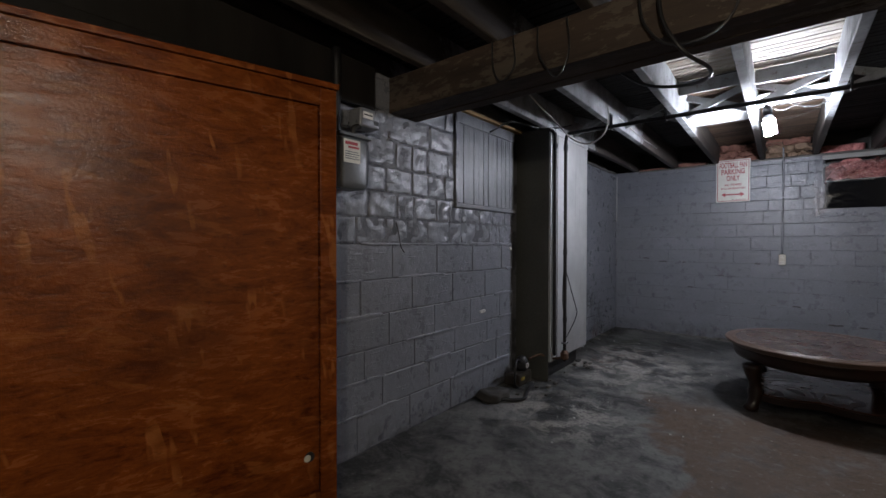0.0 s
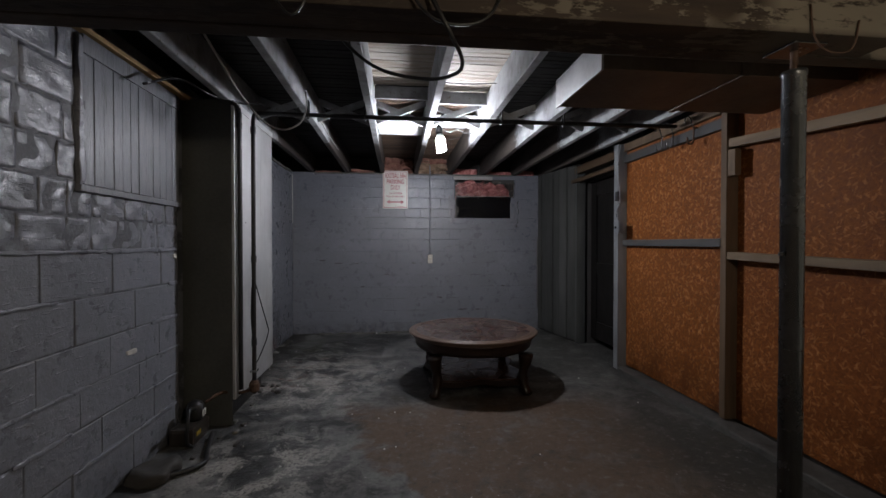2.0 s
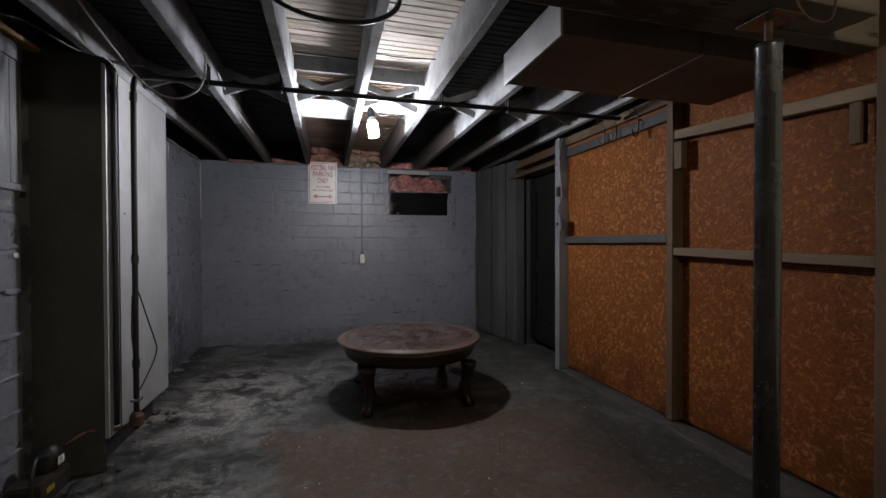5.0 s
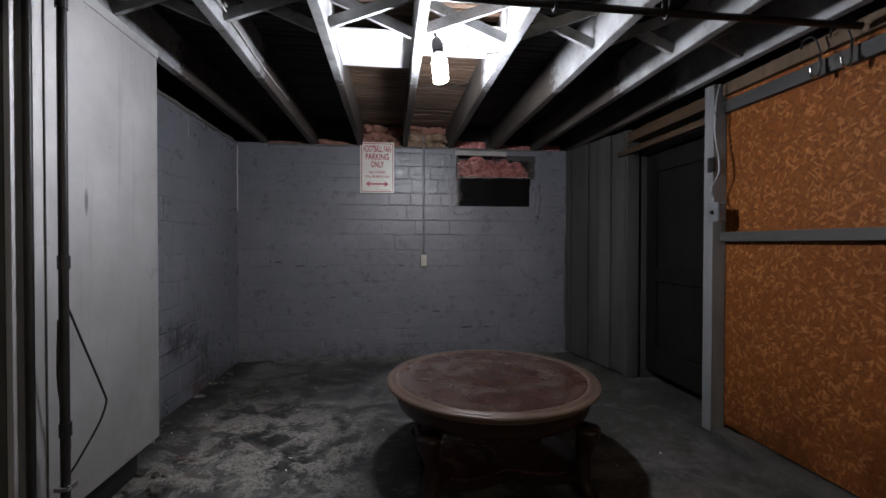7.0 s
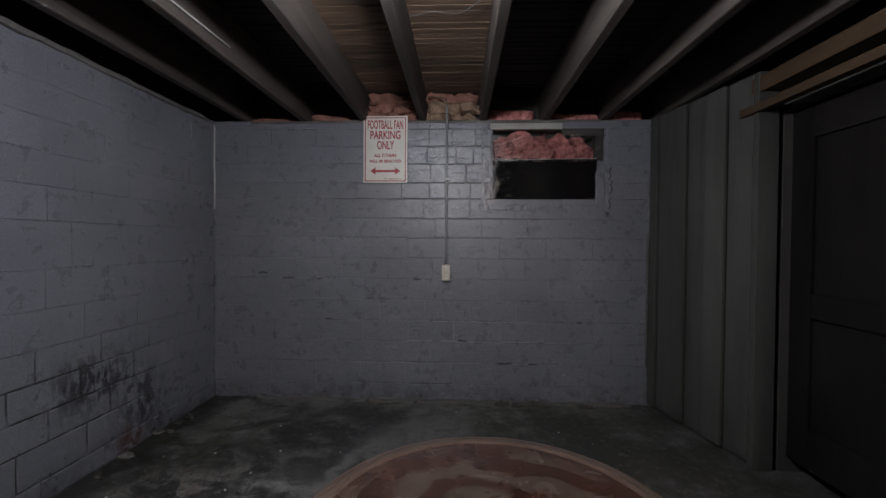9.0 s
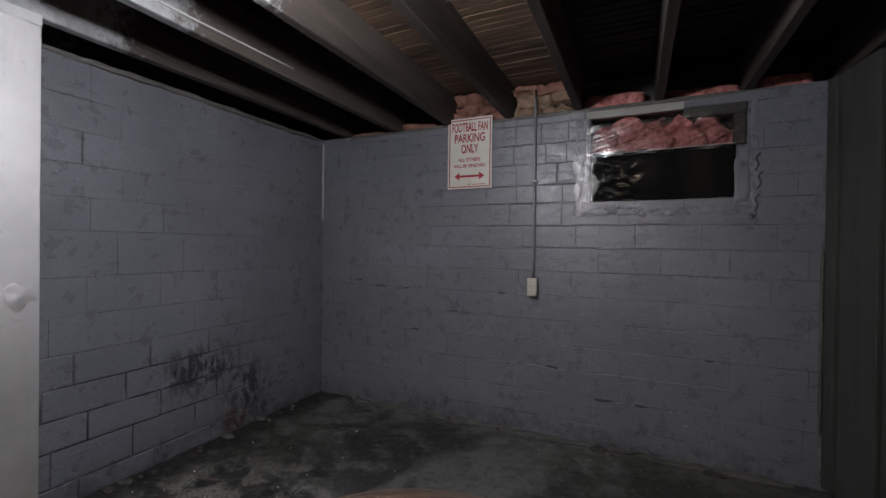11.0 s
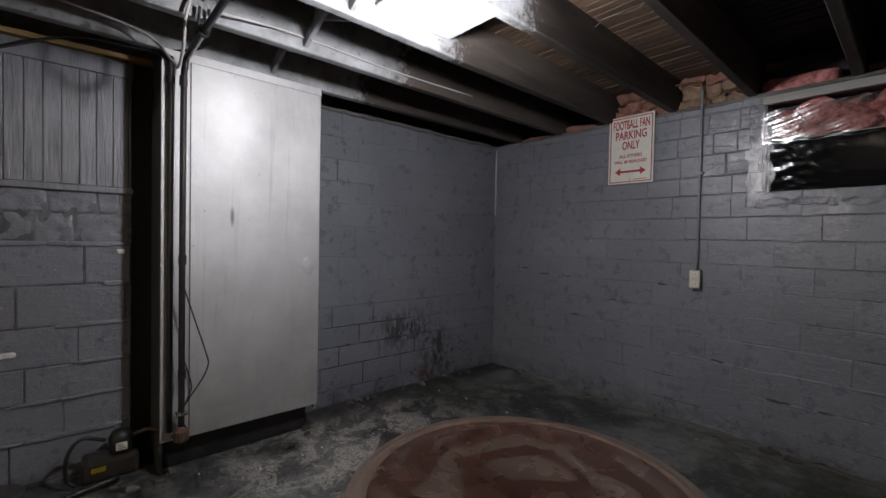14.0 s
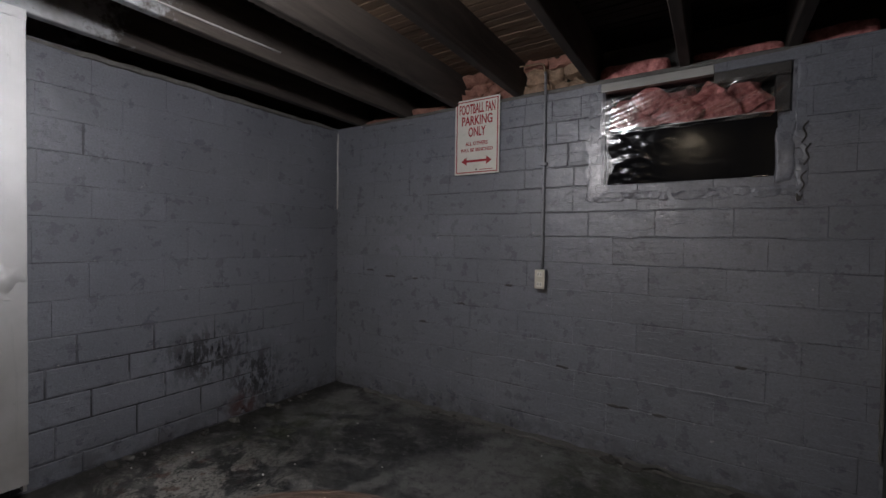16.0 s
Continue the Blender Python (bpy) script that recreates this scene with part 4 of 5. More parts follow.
cab_part("stile", (0.0, 0.062, -0.022, 0.0, 0.0, 1.60), M_CAB)
cab_part("stile", (WID + 0.01, WID + 0.062, -0.022, 0.0, 0.0, 1.60), M_CAB)
cab_part("rail", (0.063, WID + 0.009, -0.022, 0.0, 1.535, 1.60), M_CAB)
cab_part("rail", (0.063, WID + 0.009, -0.022, 0.0, 0.0, 0.12), M_CAB)
cab_part("door_panel", (0.064, WID + 0.008, -0.040, -0.014, 0.121, 1.534), M_CAB, "varnished strand-board panel")
cab_part("top_lip", (-0.008, WID + 0.07, -0.03, 0.010, 1.601, 1.622), M_CAB)
cab_part("side", (0.0, 0.016, -0.16, -0.023, 0.0, 1.60), M_CAB)
bm = lathe([(0.019, 0), (0.019, 0.002)], (0, 0, 0), 18)
bmesh.ops.transform(bm, matrix=FRAME @ Matrix.Translation((0.100, -0.0135, 0.255)) @ Matrix.Rotation(radians(-90), 4, "X"), verts=bm.verts)
part("finger_hole", bm, M_BLACK, cab)
bm = lathe([(0.013, 0), (0.012, 0.001)], (0, 0, 0), 14)
bmesh.ops.transform(bm, matrix=FRAME @ Matrix.Translation((0.108, -0.0110, 0.252)) @ Matrix.Rotation(radians(-90), 4, "X"), verts=bm.verts)
part("hole_paper", bm, M_IVORY, cab)

# ---- the back wall: sign, conduit, window, rim filling ----
SX, SZ, SY = -0.1385, 1.702, BACK_Y - 0.020
sign = empty("parking_sign", (SX, SY, SZ), "white metal parking sign with red lettering", "sign")
bm = box(SX - 0.149, SX + 0.149, SY, SY + 0.002, SZ - 0.224, SZ + 0.224, 0)
plate = part("plate", bm, M_WHITE, sign)
bm = bmesh.new()
for a in ((-0.139, 0.139, 0.2085, 0.2145), (-0.139, 0.139, -0.2145, -0.2085), (-0.139, -0.133, -0.2085, 0.2085), (0.133, 0.139, -0.2085, 0.2085)):
    box(SX + a[0], SX + a[1], SY - 0.0012, SY - 0.0002, SZ + a[2], SZ + a[3], 0, bm)
part("border", bm, M_RED, sign, "thin red border")


def lettering(text, size, z, width):
    c = bpy.data.curves.new("lettering", "FONT")
    c.body, c.size, c.align_x, c.align_y, c.extrude, c.offset = text, size, "CENTER", "CENTER", 0.0004, 0.0014 * size / 0.06
    tmp = new("lettering_source", c)
    bpy.context.view_layer.update()
    me = bpy.data.meshes.new_from_object(tmp.evaluated_get(bpy.context.evaluated_depsgraph_get()))
    bpy.data.objects.remove(tmp)
    xs = [v.co.x for v in me.vertices]
    k = width / (max(xs) - min(xs))
    for v in me.vertices:
        v.co = Vector((SX + v.co.x * k, SY - 0.0008 - v.co.z, SZ + z + v.co.y))
    me.materials.clear()
    me.materials.append(M_RED)
    ob = new("lettering", me)
    ob.parent = sign
    ob.matrix_parent_inverse = Matrix.Translation(-sign.location)


lettering("FOOTBALL FAN", 0.080, 0.163, 0.240)
lettering("PARKING", 0.076, 0.094, 0.205)
lettering("ONLY", 0.076, 0.026, 0.115)
lettering("ALL OTHERS", 0.031, -0.042, 0.150)
lettering("WILL BE BENCHED", 0.028, -0.080, 0.215)
bm = box(SX - 0.072, SX + 0.072, SY - 0.0012, SY - 0.0002, SZ - 0.152, SZ - 0.138, 0)
for s in (-1, 1):
    tri = [bm.verts.new((SX + s * q, SY - d, SZ + z)) for d in (0.0014, 0.0002) for q, z in ((0.102, -0.145), (0.066, -0.120), (0.066, -0.170))]
    bm.faces.new(tri[:3]); bm.faces.new(tri[3:])
    for k in range(3):
        bm.faces.new((tri[k], tri[(k + 1) % 3], tri[3 + (k + 1) % 3], tri[3 + k]))
part("arrow", bm, M_RED, sign, "red double arrow")
part("print", box(SX + 0.02, SX + 0.11, SY - 0.001, SY - 0.0002, SZ - 0.200, SZ - 0.196, 0), M_RED, sign)
for z in (0.19, -0.196):
    bm = lathe([(0.005, 0), (0.003, 0.003)], (0, 0, 0), 10)
    bmesh.ops.transform(bm, matrix=Matrix.Translation((SX, SY, SZ + z)) @ Matrix.Rotation(radians(90), 4, "X"), verts=bm.verts)
    part("screw", bm, M_RUSTMET, sign)

CX = 0.276
con = empty("conduit_outlet", (CX, BACK_Y - 0.02, 0.88), "grey conduit running down to a surface outlet box", "outlet")
part("conduit", tube([(CX, BACK_Y - 0.012, 0.93), (CX, BACK_Y - 0.012, 1.4), (CX, BACK_Y - 0.012, 1.92), (CX - 0.003, BACK_Y - 0.012, 2.00)], 0.0075, 10), M_CONDUIT, con, "", True)
ob_box = part("outlet_box", box(CX - 0.028, CX + 0.028, BACK_Y - 0.045, BACK_Y - 0.002, 0.825, 0.930, 0.005), M_METER, con)
cover = part("cover_plate", box(CX - 0.0275, CX + 0.0275, BACK_Y - 0.049, BACK_Y - 0.0455, 0.826, 0.929, 0.0015), M_IVORY, con, "ivory cover plate")
for z in (0.850, 0.905):
    part("socket_face", box(CX - 0.016, CX + 0.016, BACK_Y - 0.051, BACK_Y - 0.0492, z - 0.014, z + 0.014, 0.0008), M_WHITE, cover)
    part("slot", box(CX - 0.009, CX - 0.006, BACK_Y - 0.0516, BACK_Y - 0.0511, z - 0.006, z + 0.006, 0), M_BLACK, cover)
    part("slot", box(CX + 0.006, CX + 0.009, BACK_Y - 0.0516, BACK_Y - 0.0511, z - 0.006, z + 0.006, 0), M_BLACK, cover)
part("strap", box(CX - 0.018, CX + 0.018, BACK_Y - 0.023, BACK_Y - 0.003, 1.495, 1.510, 0.002), M_CONDUIT, con)
part("cable", tube([(CX - 0.003, BACK_Y - 0.012, 2.0), (CX - 0.02, BACK_Y - 0.01, 2.045), (CX - 0.08, BACK_Y - 0.01, 2.055), (CX - 0.135, BACK_Y - 0.05, 2.04)], 0.005, 8), M_RAIL, con, "", True)

win = tagged(new("window_1"), "small cellar window stuffed with pink insulation behind plastic", "window", "", "structure")
part("insulation", lumpy(WIN[0] + 0.012, WIN[1] - 0.055, BACK_Y + 0.040, BACK_Y + 0.17, 1.60, WIN[3] - 0.045, 0.075, 13, 30), M_PINK, win, "crumpled pink insulation", True)
part("back_board", box(WIN[0] + 0.002, WIN[1] - 0.002, BACK_Y + 0.18, BACK_Y + 0.20, WIN[2], WIN[3], 0), M_DARK, win)
part("lintel", box(WIN[0] - 0.02, WIN[0] + 0.46, BACK_Y - 0.006, BACK_Y + 0.03, WIN[3] - 0.012, WIN[3] + 0.03, 0.004), M_LINTEL, win, "flaking white lintel")


def sheet(x0, x1, z0, z1, mat, name, label, fold, nx=120, nz=60, ragged=0.0):
    """A loose plastic sheet; fold(x, z, s, t) gives its distance from the room side."""
    bm = bmesh.new()
    g = []
    for j in range(nz + 1):
        row = []
        for i in range(nx + 1):
            s, t = i / nx, j / nz
            x, z = x0 + (x1 - x0) * s, z0 + (z1 - z0) * t
            out = max(0.0, 1 - 7 * min(s, 1 - s, t, 1 - t))
            wob = ragged * out * noise.noise_vector(Vector((x * 13, z * 13, 5)))
            row.append(bm.verts.new((x + wob.x, BACK_Y + fold(x, z, s, t), z + wob.z)))
        g.append(row)
    for j in range(nz):
        for i in range(nx):
            bm.faces.new((g[j][i], g[j][i + 1], g[j + 1][i + 1], g[j + 1][i]))
    return part(name, bm, mat, win, label, True)


def slack(x, z, s, t):
    """Black sheet: tight and dark towards one end, creased and puffed at the other, sunk into the opening."""
    crease = noise.noise(Vector((x * 9 + z * 5, z * 24 - x * 6, 3))) + 0.5 * noise.noise(Vector((x * 22, z * 40 + x * 14, 8)))
    rim = min(1, 9 * min(s, 1 - s))
    return -0.009 + 0.027 * (1 - t) + 0.012 * crease * max(0.01, 0.46 - s) * rim


def crinkled(x, z, s, t):
    """Clear sheet: fine creases running aslant, steeper towards the far end."""
    lean = 1.0 - 0.55 * s
    along, across = x * lean - z, x + z * lean
    c = noise.noise(Vector((across * 34, along * 5, 2))) + 0.6 * noise.noise(Vector((across * 70, along * 11, 6)))
    puff = noise.noise(Vector((x * 6, z * 9, 11)))
    rim = min(1, 6 * min(s, 1 - s, t + 0.05, 1.05 - t))
    return -0.009 + rim * (0.009 * (1 + 1.1 * s) * c + 0.010 * puff)


def clinging(x, z, s, t):
    """Clear edge of the sheet stuck to the wall beside the opening."""
    c = noise.noise(Vector((x * 14 + z * 16, z * 22 - x * 9, 7))) + 0.5 * noise.noise(Vector((x * 40, z * 30, 1)))
    return -0.010 - 0.0016 * c * min(1, 5 * min(s, 1 - s, t, 1 - t))


sheet(WIN[0] + 0.012, WIN[1] - 0.045, WIN[2] - 0.008, 1.640, M_BLACKFILM, "black_sheet", "glossy black plastic sheet", slack, 110, 50, 0.012)
cf = sheet(WIN[0] - 0.02, WIN[1] - 0.01, 1.622, WIN[3] - 0.045, M_CLEAR, "clear_sheet", "wrinkled clear plastic sheet", crinkled, 170, 60, 0.008)
cf.visible_shadow = False
side = sheet(WIN[0] - 0.078, WIN[0] + 0.035, WIN[2] - 0.02, 1.65, M_CLING, "clear_sheet", "clear plastic edge stuck to the wall", clinging, 70, 70, 0.05)
side.visible_shadow = False
hem = part("hem", board((WIN[0] + 0.0, BACK_Y - 0.0145, 1.630), (WIN[1] - 0.05, BACK_Y - 0.0145, 1.642), 0.0015, 0.003, 0.0), M_WIRE, win, "bright folded edge of the plastic")
part("staple", box(1.195, 1.245, BACK_Y - 0.010, BACK_Y - 0.0085, 1.372, 1.375, 0), M_CHROME, win, "bright strip of tape")
# painted filling and uneven render round the opening
part("filling", lumpy(WIN[1] - 0.052, WIN[1] + 0.012, BACK_Y - 0.002, BACK_Y + 0.06, WIN[2] - 0.01, 1.640, 0.008, 17, 12, 4.0, 9), M_BLOCK, win, "painted mortar filling", True)
part("dark_stop", box(WIN[1] - 0.052, WIN[1] - 0.004, BACK_Y + 0.02, BACK_Y + 0.10, 1.645, WIN[3] - 0.002, 0.004), M_DARK, win, "dark wooden stop")
part("dark_stop", box(WIN[0] + 0.46, WIN[1] - 0.004, BACK_Y + 0.006, BACK_Y + 0.09, WIN[3] - 0.055, WIN[3] - 0.002, 0.004), M_DARK, win, "dark wooden stop")
for k, (x0, x1, z0, z1, amp) in enumerate(((-0.080, -0.035, -0.06, 0.16, 0.010), (-0.072, -0.030, 0.14, 0.33, 0.009), (-0.078, -0.034, 0.31, 0.525, 0.010),
                                           (0.755, 0.790, -0.06, 0.15, 0.012), (0.748, 0.780, 0.17, 0.34, 0.010), (0.750, 0.776, 0.36, 0.52, 0.009))):
    part("render_band", lumpy(WIN[0] + x0, WIN[0] + x1, BACK_Y - 0.001, BACK_Y + 0.006, WIN[2] + z0, WIN[2] + z1, amp * 0.6, 30, 14, 2.0 + 3 * k), M_BLOCK, win, "rough painted render", True)
for k, (x0, x1) in enumerate(((-0.09, 0.11), (0.10, 0.27), (0.25, 0.46), (0.44, 0.60), (0.58, 0.78))):
    part("render_band", lumpy(WIN[0] + x0, WIN[0] + x1, BACK_Y - 0.0015, BACK_Y + 0.006, WIN[2] - 0.058 + 0.009 * (k % 2), WIN[2] - 0.008 - 0.006 * (k % 3), 0.008, 30, 16, 5.0 + 2 * k), M_BLOCK, win, "rough painted render", True)
thing("dark_hole", lumpy(1.338, 1.362, BACK_Y - 0.006, BACK_Y + 0.004, 1.262, 1.300, 0.006, 40, 5, 2.0, 2.2), M_DARK, "dark chipped hole in the wall by the window", "hole", "", "", True)
for k, (z0, x) in enumerate(((1.30, 1.350), (1.41, 1.362), (1.50, 1.352))):
    thing("wall_crack", tube([(x, BACK_Y - 0.003, z0), (x + 0.014, BACK_Y - 0.003, z0 + 0.03), (x + 0.004, BACK_Y - 0.003, z0 + 0.06), (x + 0.02, BACK_Y - 0.003, z0 + 0.085)], 0.0032, 6), M_DARK, "dark crack in the render beside the window", "crack", "wall cracks")

rnd = random.Random(12)
for i in range(1, len(JOISTS) - 2):
    a, b = JOISTS[i] + 0.03, JOISTS[i + 1] - 0.03
    if i in (3, 4):
        k = 0
        z = 1.903
        while z < 2.07:
            h = rnd.uniform(0.05, 0.07)
            xs = [a, a + (b - a) * rnd.uniform(0.35, 0.65), b]
            for p0, p1 in zip(xs, xs[1:]):
                thing("rim_brick", lumpy(p0 + 0.004, p1 - 0.004, BACK_Y + 0.02 + rnd.uniform(0, 0.02), BACK_Y + 0.12, z, z + h - 0.004, 0.030, 19, 8, rnd.uniform(0, 9), 14),
                      M_TAN if (i == 4 and rnd.random() < 0.3) else M_BRICK, "rough salmon brick filling between joist ends", "brick", "rim bricks", "", True)
            z += h
    else:
        h = (0.03, 0.028, 0.045, 0, 0, 0.075, 0.05, 0.07)[i] if i < 8 else 0.05
        thing("rim_insulation", lumpy(a, b - rnd.uniform(0, 0.1), BACK_Y + 0.01, BACK_Y + 0.12, 1.900, 1.900 + h, 0.014, 12, 7, i * 2.0), M_PINK if i > 4 else M_BRICK, "pink insulation stuffed on top of the wall", "insulation", "rim insulation", "", True)
thing("top_mortar", lumpy(LEFT_X + 0.01, 1.60, BACK_Y - 0.004, BACK_Y + 0.10, 1.880, 1.905, 0.007, 14, 22, 3.0), M_KERB, "crumbly grey mortar capping the back wall", "mortar", "wall capping", "", True)
thing("top_mortar", lumpy(LEFT_X - 0.10, LEFT_X + 0.012, 3.63, BACK_Y - 0.02, 1.875, 1.905, 0.012, 12, 22, 7.0), M_KERB, "crumbly grey mortar capping the mouldy wall", "mortar", "wall capping", "", True)
thing("foot_mortar", lumpy(LEFT_X + 0.3, 1.55, BACK_Y - 0.045, BACK_Y + 0.02, -0.02, 0.012, 0.022, 11, 40, 11.0), M_KERB, "crumbling mortar strip along the foot of the wall", "mortar", "", "", True)

# ---- the lamp ----
lamp = empty("bulb_lamp", (BULB.x, BULB.y, 1.87), "bare lit spiral bulb in a black socket under the joists", "lamp")
ASKEW = Matrix.Translation(BULB) @ Matrix.Rotation(radians(-7), 4, Vector((0, 1, 0)))


def askew(bm):
    bmesh.ops.transform(bm, matrix=ASKEW, verts=bm.verts)
    return bm


coil = [(0.027 * math.cos(a), 0.027 * math.sin(a), 0.042 - 0.090 * a / (9 * math.pi)) for a in [math.pi * k / 8 for k in range(73)]]
part("bulb", askew(tube(coil, 0.0082, 8, 1)), M_BULB, lamp, "glowing spiral tube", True)
part("bulb_base", askew(lathe([(0.024, 0.050), (0.029, 0.054), (0.029, 0.066), (0.018, 0.078)], (0, 0, 0), 22)), M_PANEL_WHITE, lamp, "white plastic bulb base", True)
part("socket", askew(lathe([(0.019, 0.079), (0.025, 0.085), (0.026, 0.112), (0.020, 0.135), (0.008, 0.145)], (0, 0, 0), 18)), M_BLACK, lamp, "black socket", True)
part("stem", tube([ASKEW @ Vector((0, 0, 0.14)), ASKEW @ Vector((0, 0, 0.18)), (0.235, BULB.y - 0.03, 2.03)], 0.007, 8), M_BLACK, lamp)
part("cord", tube([BULB + Vector((0.012, 0, 0.12)), BULB + Vector((0.06, 0.02, 0.10)), BULB + Vector((0.13, 0.02, 0.12)), BULB + Vector((0.20, 0.04, 0.10)), BULB + Vector((0.29, 0.05, 0.12))], 0.003, 7), M_CORD, lamp, "", True)
part("cord", tube([BULB + Vector((0.012, 0, 0.125)), BULB + Vector((0.07, 0.03, 0.15)), BULB + Vector((0.15, 0.03, 0.13)), BULB + Vector((0.29, 0.0, 0.16))], 0.003, 7), M_CORD, lamp, "", True)

rear = empty("bulb_lamp", REAR_BULB, "bare warm bulb hanging in the front cellar", "lamp")
part("bulb", lathe([(0.012, 0.062), (0.014, 0.040), (0.027, 0.018), (0.031, 0.0), (0.027, -0.018), (0.015, -0.029), (0.004, -0.0325)], REAR_BULB, 20), M_REARBULB, rear, "glowing bulb", True)
part("socket", lathe([(0.018, 0.063), (0.024, 0.07), (0.026, 0.10), (0.008, 0.135)], REAR_BULB, 18), M_BLACK, rear, "black socket", True)
part("cord", tube([REAR_BULB + Vector((0, 0, 0.13)), REAR_BULB + Vector((0, 0, 0.25)), REAR_BULB + Vector((0, 0, 0.375))], 0.004, 7), M_WIRE, rear)

# ---- the table ----
TX, TY, TZ = 0.460, 3.510, 0.406
WIDE = 1.042
table = empty("round_coffee_table", (TX, TY, 0), "worn round dark mahogany coffee table with a pale rim", "table")
TABLE_AT = (TX, TY, 0)


def round_part(profile):
    return lathe([(r * WIDE, z) for r, z in profile], TABLE_AT, 72)


part("tabletop", round_part([(0.33, TZ - 0.036), (0.445, TZ - 0.036), (0.455, TZ - 0.028), (0.452, TZ - 0.019), (0.467, TZ - 0.016), (0.471, TZ - 0.009), (0.467, TZ - 0.002), (0.452, TZ), (0.442, TZ - 0.001), (0.440, TZ + 0.003), (0.422, TZ + 0.004), (0.415, TZ)]), M_RIM, table, "pale worn moulded rim", True)
part("inlay", round_part([(0.414, TZ - 0.004), (0.414, TZ + 0.0008), (0.412, TZ + 0.0012)]), M_TABLE, table, "red-brown veneer with pale water marks")
part("apron", round_part([(0.385, 0.286), (0.405, 0.289), (0.418, 0.301), (0.425, 0.321), (0.420, 0.337), (0.432, 0.356), (0.438, 0.3695)]), M_LEG, table, "", True)
for s, t in ((-1, -1), (1, -1), (-1, 1), (1, 1)):
    c = Vector((TX + s * 0.302, TY + t * 0.302, 0))
    d = Vector((s, t, 0)).normalized()
    bm = bmesh.new()
    rings = []
    prof = [(0.0, 0.034, 0.030), (0.020, 0.042, 0.036), (0.045, 0.034, 0.022), (0.075, 0.036, 0.006), (0.12, 0.042, 0.0), (0.14, 0.034, 0.004), (0.175, 0.032, 0.012), (0.228, 0.042, 0.026), (0.266, 0.050, 0.030), (0.2855, 0.052, 0.026)]
    for z, r, o in prof:
        rings.append([bm.verts.new((c.x + d.x * o + r * math.cos(2 * math.pi * k / 14), c.y + d.y * o + r * math.sin(2 * math.pi * k / 14), z)) for k in range(14)])
    for a, b in zip(rings, rings[1:]):
        for k in range(14):
            bm.faces.new((a[k], a[(k + 1) % 14], b[(k + 1) % 14], b[k]))
    bm.faces.new(rings[0][::-1]); bm.faces.new(rings[-1])
    part("leg", bm, M_LEG, table, "", True)
# lower shelf, hollowed between the legs, with a dark moulded edge
def hollow(k, grow):
    a = 2 * math.pi * k / 96
    q = abs(math.cos(2 * (a - math.pi / 4)))
    rr = 0.290 + 0.130 * q ** 1.5 + grow
    return TX + rr * math.cos(a), TY + rr * math.sin(a)


for name, grow, z0, z1, mat, label in (("shelf", 0.0, 0.108, 0.116, M_SHELF, "red-brown lower shelf"), ("shelf_edge", 0.012, 0.072, 0.1075, M_LEG, "dark moulded shelf edge")):
    bm = bmesh.new()
    low = [bm.verts.new((*hollow(k, grow), z0)) for k in range(96)]
    top = [bm.verts.new((*hollow(k, grow), z1)) for k in range(96)]
    bm.faces.new(low[::-1]); bm.faces.new(top)
    for k in range(96):
        bm.faces.new((low[k], low[(k + 1) % 96], top[(k + 1) % 96], top[k]))
    part(name, bm, mat, table, label)

# ---- overhead: air duct, cables, hooks, switch ----
duct = empty("air_duct", (1.3, 2.15, 1.75), "rectangular galvanised air duct under the joists", "duct")
part("trunk", box(0.70, 2.24, 1.925, 2.395, 1.760, 1.893, 0.002), M_DUCTSHADE, duct, "trunk in a brown-dark tone for its shaded sides")
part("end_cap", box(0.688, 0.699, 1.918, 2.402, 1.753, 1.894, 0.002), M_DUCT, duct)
part("seam", box(1.30, 1.33, 1.918, 2.402, 1.754, 1.894, 0.001), M_DUCTSHADE, duct)

